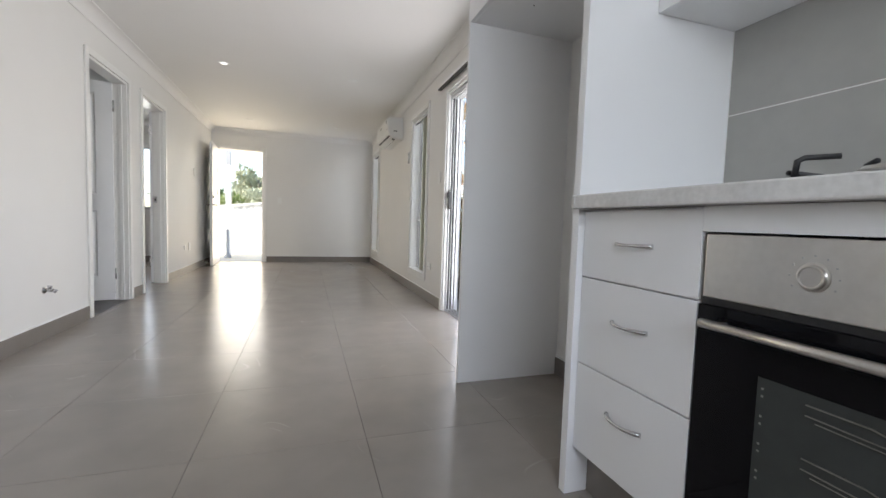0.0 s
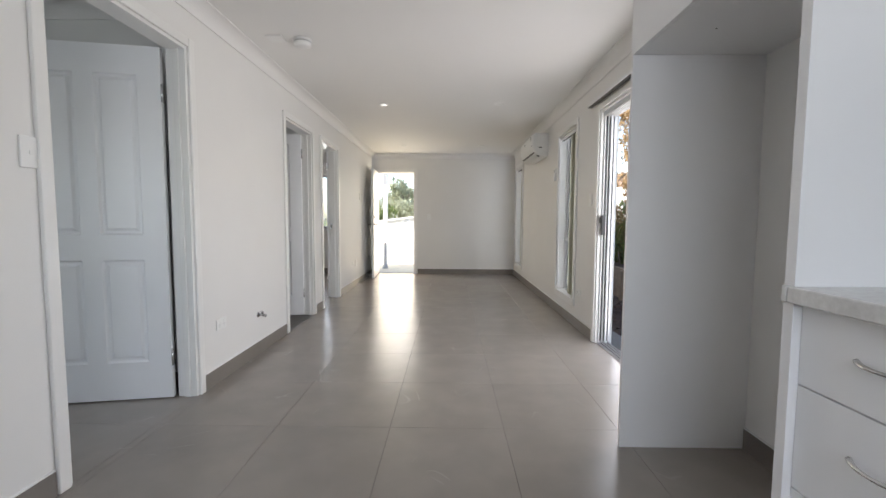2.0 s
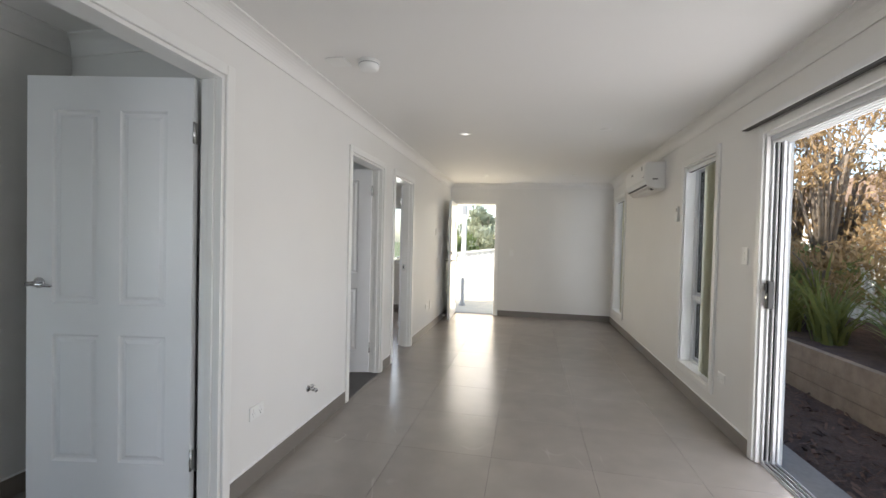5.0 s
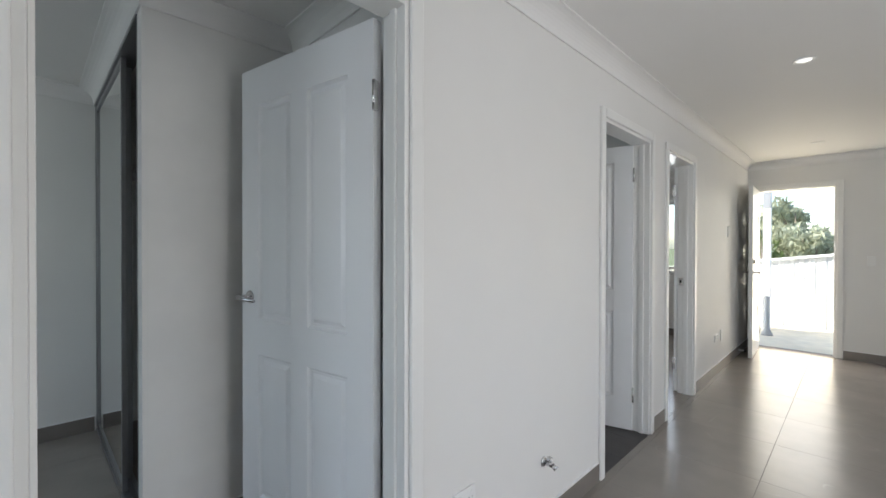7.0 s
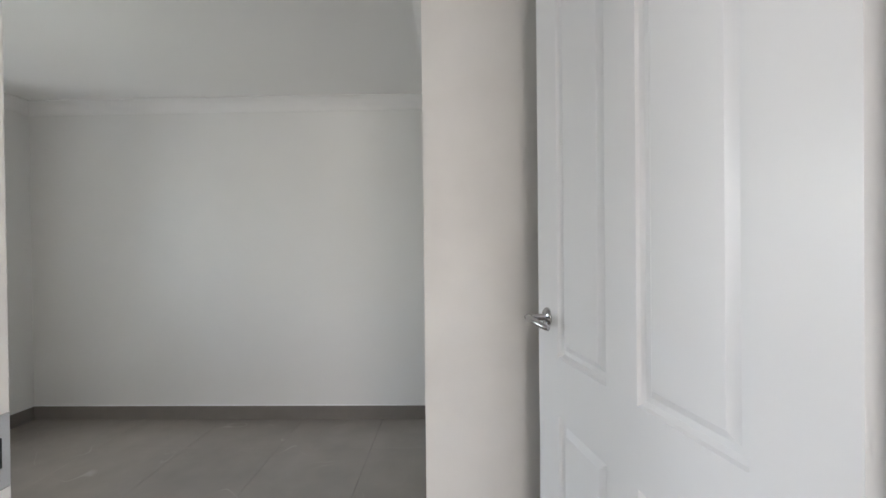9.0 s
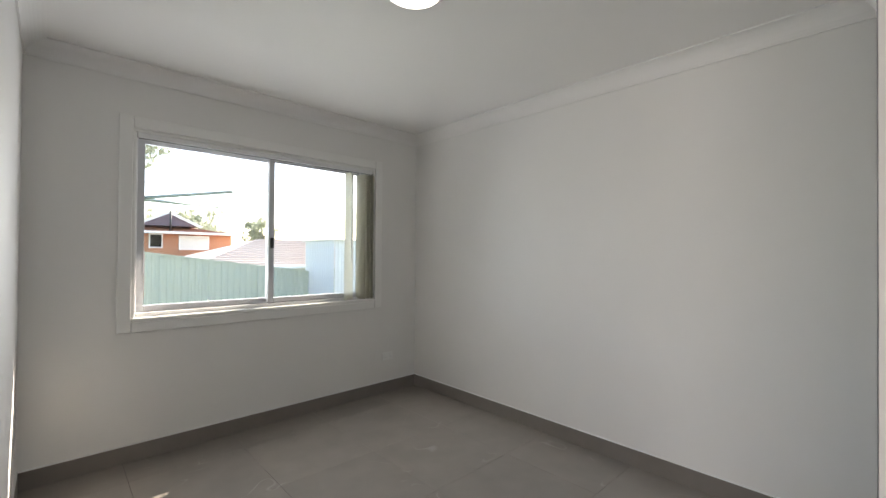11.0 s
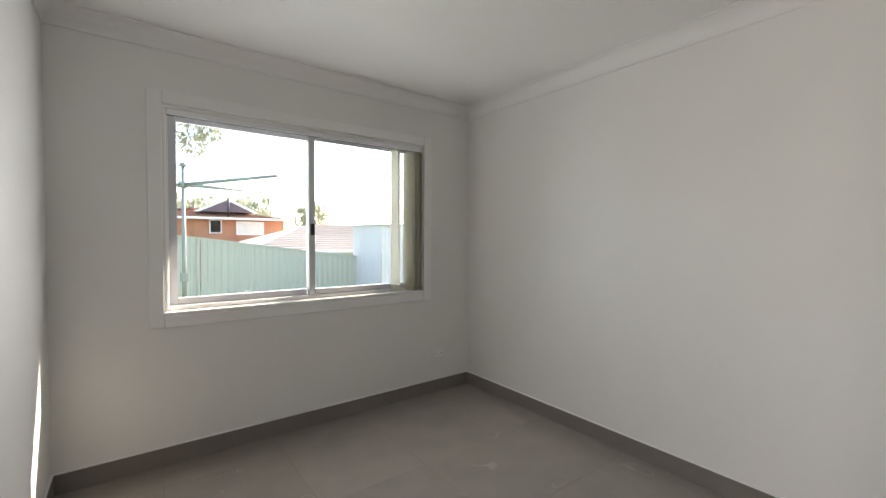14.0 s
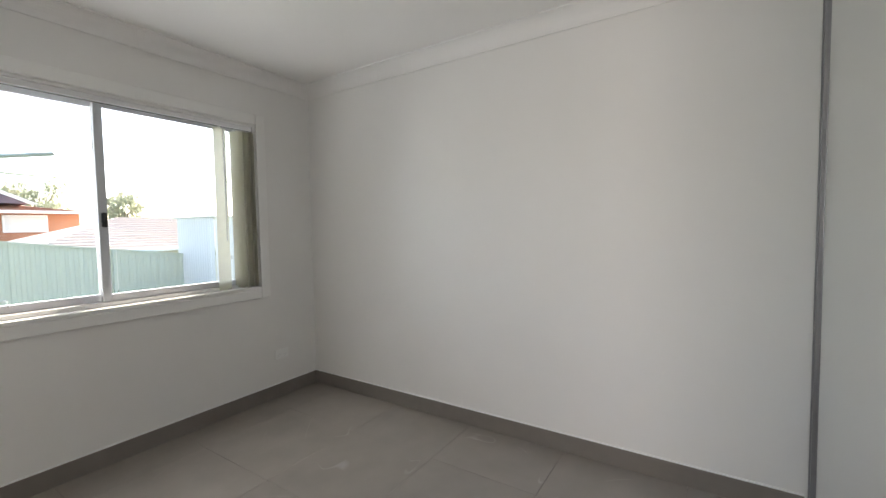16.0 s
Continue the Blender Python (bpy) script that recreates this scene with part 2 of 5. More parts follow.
def box(lo, hi, bevel=0.0, bm=None, seg=2):
    bm = bm or bmesh.new()
    got = bmesh.ops.create_cube(bm, size=1)["verts"]
    for v in got:
        v.co = Vector([lo[i] + (v.co[i] + 0.5) * (hi[i] - lo[i]) for i in range(3)])
    if bevel:
        edges = list({e for v in got for e in v.link_edges})
        bmesh.ops.bevel(bm, geom=edges, offset=bevel, segments=seg, affect="EDGES", profile=0.5)
    return bm


def cyl(a, b, r0, r1=None, n=20, bm=None, cap=True):
    bm = bm or bmesh.new()
    a, b = Vector(a), Vector(b)
    m = Matrix.Translation((a + b) / 2) @ (b - a).to_track_quat("Z", "Y").to_matrix().to_4x4()
    bmesh.ops.create_cone(bm, cap_ends=cap, segments=n, radius1=r0, radius2=r0 if r1 is None else r1, depth=(b - a).length, matrix=m)
    return bm


def lathe(profile, n=40, bm=None):
    """Turns (radius, height) pairs about z."""
    bm = bm or bmesh.new()
    rings = []
    for r, z in profile:
        if r < 1e-5:
            rings.append([bm.verts.new((0, 0, z))])
        else:
            rings.append([bm.verts.new((r * math.cos(2 * math.pi * i / n), r * math.sin(2 * math.pi * i / n), z)) for i in range(n)])
    for p, q in zip(rings, rings[1:]):
        for i in range(n):
            j = (i + 1) % n
            c = [p[i % len(p)], p[j % len(p)], q[j % len(q)], q[i % len(q)]]
            u = list(dict.fromkeys(c))
            if len(u) > 2:
                bm.faces.new(u)
    return bm


def tube(points, radius, n=10, bm=None):
    """A round bar along points; radius may be one number or one for each point."""
    bm = bm or bmesh.new()
    pts = [Vector(p) for p in points]
    rs = radius if isinstance(radius, (list, tuple)) else [radius] * len(pts)
    rings = []
    up = Vector((0.13, 0.27, 0.95))
    for i, p in enumerate(pts):
        d = (pts[min(i + 1, len(pts) - 1)] - pts[max(i - 1, 0)]).normalized()
        s = d.cross(up).normalized()
        w = s.cross(d)
        rings.append([bm.verts.new(p + rs[i] * (math.cos(2 * math.pi * k / n) * s + math.sin(2 * math.pi * k / n) * w)) for k in range(n)])
    for p, q in zip(rings, rings[1:]):
        for k in range(n):
            bm.faces.new([p[k], p[(k + 1) % n], q[(k + 1) % n], q[k]])
    bm.faces.new(rings[0])
    bm.faces.new(rings[-1][::-1])
    return bm


def extrude(outline, lo, hi, axis, bm=None):
    """A prism: outline in the two other axes, from lo to hi along axis (0, 1, 2)."""
    bm = bm or bmesh.new()
    other = [i for i in range(3) if i != axis]
    ends = []
    for at in (lo, hi):
        ring = []
        for u, v in outline:
            co = [0, 0, 0]
            co[axis], co[other[0]], co[other[1]] = at, u, v
            ring.append(bm.verts.new(co))
        ends.append(ring)
    n = len(outline)
    for i in range(n):
        bm.faces.new([ends[0][i], ends[0][(i + 1) % n], ends[1][(i + 1) % n], ends[1][i]])
    bm.faces.new(ends[0])
    bm.faces.new(ends[1][::-1])
    return bm


def wall(name, axis, a0, a1, u0, u1, z0, z1, holes=(), mat=None, label="white painted plasterboard wall"):
    """A wall that lies across axis (0: x, 1: y) from a0 to a1, with holes (u0, u1, z0, z1) through it."""
    us = sorted({u0, u1, *[h[0] for h in holes], *[h[1] for h in holes]})
    zs = sorted({z0, z1, *[h[2] for h in holes], *[h[3] for h in holes]})
    us, zs = [u for u in us if u0 <= u <= u1], [z for z in zs if z0 <= z <= z1]
    def solid(i, k):
        if not (0 <= i < len(us) - 1 and 0 <= k < len(zs) - 1):
            return False
        u, z = (us[i] + us[i + 1]) / 2, (zs[k] + zs[k + 1]) / 2
        return not any(h[0] < u < h[1] and h[2] < z < h[3] for h in holes)
    bm = bmesh.new()
    made = {}
    def v(a, u, z):
        key = (round(a, 5), round(u, 5), round(z, 5))
        if key not in made:
            made[key] = bm.verts.new((a, u, z) if axis == 0 else (u, a, z))
        return made[key]
    for i in range(len(us) - 1):
        for k in range(len(zs) - 1):
            if not solid(i, k):
                continue
            p, q, r, s = us[i], us[i + 1], zs[k], zs[k + 1]
            for a in (a0, a1):
                bm.faces.new([v(a, p, r), v(a, q, r), v(a, q, s), v(a, p, s)])
            if not solid(i - 1, k):
                bm.faces.new([v(a0, p, r), v(a1, p, r), v(a1, p, s), v(a0, p, s)])
            if not solid(i + 1, k):
                bm.faces.new([v(a0, q, r), v(a1, q, r), v(a1, q, s), v(a0, q, s)])
            if not solid(i, k - 1):
                bm.faces.new([v(a0, p, r), v(a1, p, r), v(a1, q, r), v(a0, q, r)])
            if not solid(i, k + 1):
                bm.faces.new([v(a0, p, s), v(a1, p, s), v(a1, q, s), v(a0, q, s)])
    ob = part(name, bm, mat or WALL)
    return tagged(ob, label, "wall", kind="structure")


def inset_poly(pts, d):
    """A counter-clockwise outline moved inwards by d."""
    out = []
    for i, p in enumerate(pts):
        a, b = Vector(pts[i - 1]), Vector(pts[(i + 1) % len(pts)])
        p = Vector(p)
        n1 = Vector((-(p - a).y, (p - a).x)).normalized()
        n2 = Vector((-(b - p).y, (b - p).x)).normalized()
        out.append(p + (n1 + n2) * d / (1 + n1.dot(n2)))
    return out


def cornice(name, outline, top, size=0.09):
    bm = bmesh.new()
    prof = [(0.0, -size), (0.006, -size)]
    for k in range(9):
        a = math.pi / 2 * k / 8
        prof.append((size - (size - 0.008) * math.cos(a), -size + (size - 0.008) * math.sin(a)))
    prof += [(size, 0.0)]
    rings = [[bm.verts.new((*q, top + z)) for q in inset_poly(outline, d + 0.0005)] for d, z in prof]
    n = len(outline)
    for p, q in zip(rings, rings[1:]):
        for i in range(n):
            bm.faces.new([p[i], p[(i + 1) % n], q[(i + 1) % n], q[i]])
    ob = part(name, bm, CEIL)
    return tagged(ob, "white coved plaster cornice round the ceiling", "cornice", kind="structure")


def skirting(name, a, b, inward, height=0.1, thick=0.011):
    """Tile skirting from a to b at the foot of a wall, with a white strip on top for its line of light."""
    a, b, n = Vector((*a, 0)), Vector((*b, 0)), Vector((*inward, 0))
    def run(lo, hi, d, bevel):
        ps = [a, b, a + n * d, b + n * d]
        return box((min(p.x for p in ps), min(p.y for p in ps), lo), (max(p.x for p in ps), max(p.y for p in ps), hi), bevel)
    ob = part(name, run(0.0, height, thick, 0.0015), SKIRT)
    tagged(ob, "grey porcelain tile skirting with a white strip for the light on top", "skirting", kind="structure")
    # White strip stands in for the line of light along the top edge.
    part("light_line", run(height + 0.0005, height + 0.007, thick * 0.9, 0.001), TOP_LIGHT_LINE, ob, "white strip for the line of light")
    return ob

# ---- plan ----
CEILING = 2.4
XL, XLB = -1.69, -1.80           # the two faces of the wall between living room and bedrooms
XR, XRO = 1.17, 1.325             # right wall of the living room
XK = 1.29                        # kitchen wall
YE, YEO = 9.14, 9.35             # front wall
YB, YBO = -0.37, -0.58           # back wall
XB, XBO = -4.50, -4.71           # far side wall of the bedrooms
D1, D2, D3 = (2.39, 3.275), (4.715, 5.475), (5.83, 6.55)
HEAD, HEAD1 = 2.05, 2.10
WARD_Y, NIB_X, ALC_Y = 2.742, -2.775, 3.40
SLIDER = (2.82, 4.47)
W1, W2 = (5.13, 5.805), (8.24, 8.90)
WZ = (0.25, 2.08)
W6, WZ6 = (4.15, 5.05), (1.3, 2.02)
FD = (-1.61, -0.83)
BW = (-4.02, -2.275, 0.84, 2.02)
BW3 = (-3.9, -2.3, 0.86, 2.01)
KW = (-0.62, 0.66, 1.02, 2.02)

# ---- structure ----
wall("wall_left", 0, XLB, XL, YB, YE, 0, CEILING, [(*D1, -1, HEAD1), (*D2, -1, HEAD), (*D3, -1, HEAD)])
wall("wall_right", 0, XR, XRO, 2.79, YE, -0.2, 2.75, [(SLIDER[0], SLIDER[1], -0.02, HEAD), (*W1, *WZ), (*W2, *WZ)])
wall("wall_kitchen", 0, XK, XRO + 0.185, YB, 2.79, -0.2, 2.75)
wall("wall_front", 1, YE, YEO, XBO, XRO, -0.2, 2.75, [(*FD, -0.02, HEAD), BW3])
wall("wall_back", 1, YBO, YB, XBO, XRO + 0.185, -0.2, 2.75, [BW, KW])
wall("wall_side", 0, XBO, XB, YB, YE, -0.2, 2.75, [(*W6, *WZ6)])
wall("wall_wardrobe_nib", 0, NIB_X - 0.09, NIB_X, WARD_Y, ALC_Y, 0, CEILING, mat=SCUFFED, label="scuffed white painted wall at the wardrobe end")
wall("wall_between_bedroom_and_bathroom", 1, ALC_Y, 3.5, XB, XLB, 0, CEILING)
wall("wall_between_bathroom_and_bedroom", 1, 5.60, 5.70, XB, XLB, 0, CEILING)


def slab(name, lo, hi, mat, label, category, kind="structure"):
    return tagged(part(name, box(lo, hi), mat), label, category, kind=kind)


floor = slab("floor", (XBO, YBO, -0.12), (XRO + 0.185, YEO, -0.008), GROUT, "large grey porcelain floor tiles with thin dark grout", "floor")
slab("ceiling", (XBO, YBO, CEILING), (XRO + 0.185, YEO, CEILING + 0.05), CEIL, "flat white painted plasterboard ceiling", "ceiling")
slab("roof", (XBO - 0.75, YBO - 0.58, 2.75), (XRO + 0.55, YEO + 0.2, 2.85), GREY_ROOF, "grey roof edge with eaves", "roof")
slab("eaves_lining", (XBO - 0.7, YBO - 0.55, 2.45), (XBO, YEO + 0.15, 2.48), CEIL, "white eaves lining board", "eaves")
slab("eaves_lining_back", (XBO, YBO - 0.55, 2.45), (XRO + 0.5, YBO, 2.48), CEIL, "white eaves lining board", "eaves")
slab("fascia_back", (XBO - 0.7, YBO - 0.57, 2.44), (XRO + 0.5, YBO - 0.55, 2.75), CREAM_METAL, "pale metal fascia board", "fascia")
slab("fascia_right", (XRO + 0.5, YBO - 0.57, 2.44), (XRO + 0.52, YEO + 0.2, 2.75), CREAM_METAL, "pale metal fascia board", "fascia")
slab("fascia_front", (XBO - 0.7, YEO + 0.17, 2.44), (XRO + 0.5, YEO + 0.19, 2.75), CREAM_METAL, "pale metal fascia board", "fascia")
cornice("cornice_living", [(XL, YB), (XR, YB), (XR, YE), (XL, YE)], CEILING)
cornice("cornice_bedroom", [(XB, YB), (XLB, YB), (XLB, ALC_Y), (NIB_X, ALC_Y), (NIB_X, WARD_Y), (XB, WARD_Y)], CEILING)
cornice("cornice_front_bedroom", [(XB, 5.70), (XLB, 5.70), (XLB, YE), (XB, YE)], CEILING)
cornice("cornice_bathroom", [(XB, 3.5), (XLB, 3.5), (XLB, 5.6), (XB, 5.6)], CEILING)
A = 0.056   # architrave width
for a, b, n in (((XL, YB), (XL, D1[0] - A), (1, 0)), ((XL, D1[1] + A), (XL, D2[0] - A), (1, 0)), ((XL, D2[1] + A), (XL, D3[0] - A), (1, 0)),
                ((XL, D3[1] + A), (XL, YE), (1, 0)), ((FD[1] + A, YE), (XR, YE), (0, -1)), ((XR, SLIDER[1] + A), (XR, YE - 0.011), (-1, 0)),
                ((XK, 1.88), (XK, 2.74), (-1, 0)),
                ((XB, YB), (XLB, YB), (0, 1)), ((XB, YB + 0.011), (XB, WARD_Y - 0.01), (1, 0)), ((XLB, YB + 0.011), (XLB, D1[0] - A), (-1, 0)),
                ((NIB_X, WARD_Y), (NIB_X, ALC_Y), (1, 0)), ((NIB_X + 0.011, ALC_Y), (XLB, ALC_Y), (0, -1)),
                ((XB, YE), (XLB, YE), (0, -1)), ((XB, 5.7), (XB, YE - 0.011), (1, 0)), ((XLB, D3[1] + A), (XLB, YE - 0.011), (-1, 0))):
    skirting("skirting", a, b, n)


def architrave(parent, side, u0, u1, z0, z1, face, out, axis, foot=True, A=A):
    """Moulded boards round an opening on a wall face. out: +1 or -1 along the wall's axis."""
    t = 0.018
    def board(name, ulo, uhi, zlo, zhi):
        lo, hi = [0, 0, zlo], [0, 0, zhi]
        ax, ux = (0, 1) if axis == 0 else (1, 0)
        lo[ax], hi[ax] = min(face, face + out * t), max(face, face + out * t)
        lo[ux], hi[ux] = ulo, uhi
        part(name, box(lo, hi, 0.005), TRIM, parent)
    g = 0.004
    board("architrave", u0 - A, u0 - g, z0, z1 + A)
    board("architrave", u1 + g, u1 + A, z0, z1 + A)
    board("architrave", u0 - g + 0.0005, u1 + g - 0.0005, z1 + g, z1 + A)
    if foot:
        board("architrave", u0 - g + 0.0005, u1 + g - 0.0005, z0 - 0.002, z0 + A - 0.012)


def door_frame(name, u, axis, a0, a1, label, HEAD=HEAD):
    """Jambs, stops and architraves round a doorway u0 to u1 in a wall from a0 to a1."""
    base = thing(name, Matrix(), label, "door frame", kind="structure")
    t = 0.02
    def b(nm, ulo, uhi, zlo, zhi, lo_a, hi_a, bev=0.002):
        lo, hi = ([lo_a, ulo, zlo], [hi_a, uhi, zhi]) if axis == 0 else ([ulo, lo_a, zlo], [uhi, hi_a, zhi])
        return part(nm, box(lo, hi, bev), TRIM, base)
    e = 0.002
    b("jamb", u[0] + 0.0005, u[0] + t, 0, HEAD - 0.0005, a0 - e, a1 + e)
    b("jamb", u[1] - t, u[1] - 0.0005, 0, HEAD - 0.0005, a0 - e, a1 + e)
    b("head_jamb", u[0] + t + 0.0005, u[1] - t - 0.0005, HEAD - t, HEAD - 0.0005, a0 - e, a1 + e)
    s0, s1 = a0 + 0.045, a0 + 0.075
    b("door_stop", u[0] + t, u[0] + t + 0.011, 0, HEAD - t, s0, s1)
    b("door_stop", u[1] - t - 0.011, u[1] - t, 0, HEAD - t, s0, s1)
    for face, out in ((a0, -1), (a1, 1)):
        architrave(base, 0, u[0] + 0.006, u[1] - 0.006, 0, HEAD - 0.006, face, out, axis, foot=False)
    return base


f1 = door_frame("door_frame_1", D1, 0, XLB, XL, "white gloss painted door frame with architraves", HEAD1)
door_frame("door_frame_2", D2, 0, XLB, XL, "white gloss painted door frame with architraves")
f3 = door_frame("door_frame_3", D3, 0, XLB, XL, "white gloss painted door frame with architraves")
fdf = door_frame("door_frame_4", FD, 1, YE, YEO, "white painted front door frame with architraves")
for fr, y0, z in ((f1, D1[0] + 0.02, 1.10), (f3, D3[1] - 0.02, 1.0)):
    s = 1 if fr is f1 else -1
    lo, hi = sorted((y0, y0 + s * 0.003))
    pl = part("strike_plate", box((XLB + 0.001, lo, z - 0.035), (XLB + 0.036, hi, z + 0.035), 0.001), SATIN, fr, "satin chrome strike plate")
    lo, hi = sorted((y0 + s * 0.0005, y0 + s * 0.0042))
    part("latch_hole", box((XLB + 0.01, lo, z - 0.014), (XLB + 0.024, hi, z + 0.014)), BLACK, pl, "dark latch hole")


def panel_leaf(w, h, t=0.035):
    """A four-panel moulded leaf: x from 0 (hinge) to w, y across, z up."""
    bm = bmesh.new()
    m = 0.125
    pw = (w - 2 * m - 0.10) / 2
    xs = [0, m, m + pw, w - m - pw, w - m, w]
    zs = [0, 0.225, 0.84, 0.99, 1.91, h]
    for side, y in ((0, -t / 2), (1, t / 2)):
        vs = [[bm.verts.new((x, y, z)) for z in zs] for x in xs]
        pan = []
        for i in range(5):
            for k in range(5):
                f = bm.faces.new([vs[i][k], vs[i + 1][k], vs[i + 1][k + 1], vs[i][k + 1]])
                if side:
                    f.normal_flip()
                if i in (1, 3) and k in (1, 3):
                    pan.append(f)
        if side == 0:
            front = vs
        bm.normal_update()
        for thick, depth in ((0.005, -0.006), (0.010, -0.006), (0.016, 0.0), (0.022, 0.009)):
            bmesh.ops.inset_individual(bm, faces=pan, thickness=thick, depth=depth)
        if side:
            rim = lambda g: [g[i][0] for i in range(6)] + [g[5][k] for k in range(1, 6)] + [g[i][5] for i in range(4, -1, -1)] + [g[0][k] for k in range(4, 0, -1)]
            a, b = rim(front), rim(vs)
            for i in range(len(a)):
                bm.faces.new([a[i], a[(i + 1) % len(a)], b[(i + 1) % len(a)], b[i]])
    return bm


def lever(parent, x, y, z, out, way):
    """A lever set on a round rose, standing out along y, its lever pointing along way (+1 or -1 in x)."""
    rose = lathe([(0, 0), (0.026, 0), (0.026, 0.004), (0.022, 0.008), (0.011, 0.010), (0.0095, 0.012), (0.0095, 0.052), (0, 0.052)], 28)
    bmesh.ops.transform(rose, matrix=Matrix.Translation((x, y, z)) @ Matrix.Rotation(-out * math.pi / 2, 4, "X"), verts=rose.verts)
    handle = part("door_handle", rose, CHROME, parent, "chrome lever handle on a round rose", True)
    path = [(x - way * 0.004, y + out * 0.054, z), (x + way * 0.02, y + out * 0.060, z + 0.001), (x + way * 0.055, y + out * 0.057, z - 0.002), (x + way * 0.085, y + out * 0.048, z - 0.008), (x + way * 0.10, y + out * 0.042, z - 0.011)]
    part("lever", tube(path, [0.0105, 0.010, 0.009, 0.008, 0.006], 12), CHROME, handle, "", True)


def inner_door(name, hinge, angle, w, h, label, way):
    """Leaf hung at hinge (x, y), its width pointing at angle degrees."""
    d = thing(name, pose(*hinge, 0.008, 0, 0, angle), label, "door")
    part("leaf", panel_leaf(w, h), DOOR, d)
    for out in (1, -1):
        lever(d, w - 0.062, out * 0.0175, 1.085, out, -1)
    part("latch_plate", box((w, -0.012, 1.055), (w + 0.0015, 0.012, 1.115)), SATIN, d, "satin chrome latch plate")
    for z in (0.2, 1.76):
        k = part("hinge", cyl((-0.008, way * 0.024, z), (-0.008, way * 0.024, z + 0.1), 0.006, n=12), SATIN, d, "satin steel butt hinge", True)
        part("hinge_leaf", box((-0.010, way * 0.012 - 0.008, z), (0.0, way * 0.012 + 0.008, z + 0.1)), SATIN, k)
    return d


inner_door("door_1", (XLB - 0.022, D1[1] - 0.030), 180 + 10.5, 0.80, 2.070, "open white four-panel bedroom door with chrome lever", 1)
inner_door("door_2", (XLB + 0.004, D2[1] - 0.03), 180 + 14, 0.715, 2.02, "open white four-panel bathroom door with chrome lever", 1)

inner_door("door_5", (XLB - 0.022, D3[1] - 0.004), 105, 0.69, 2.02, "white four-panel bedroom door folded back to the wall", 1)

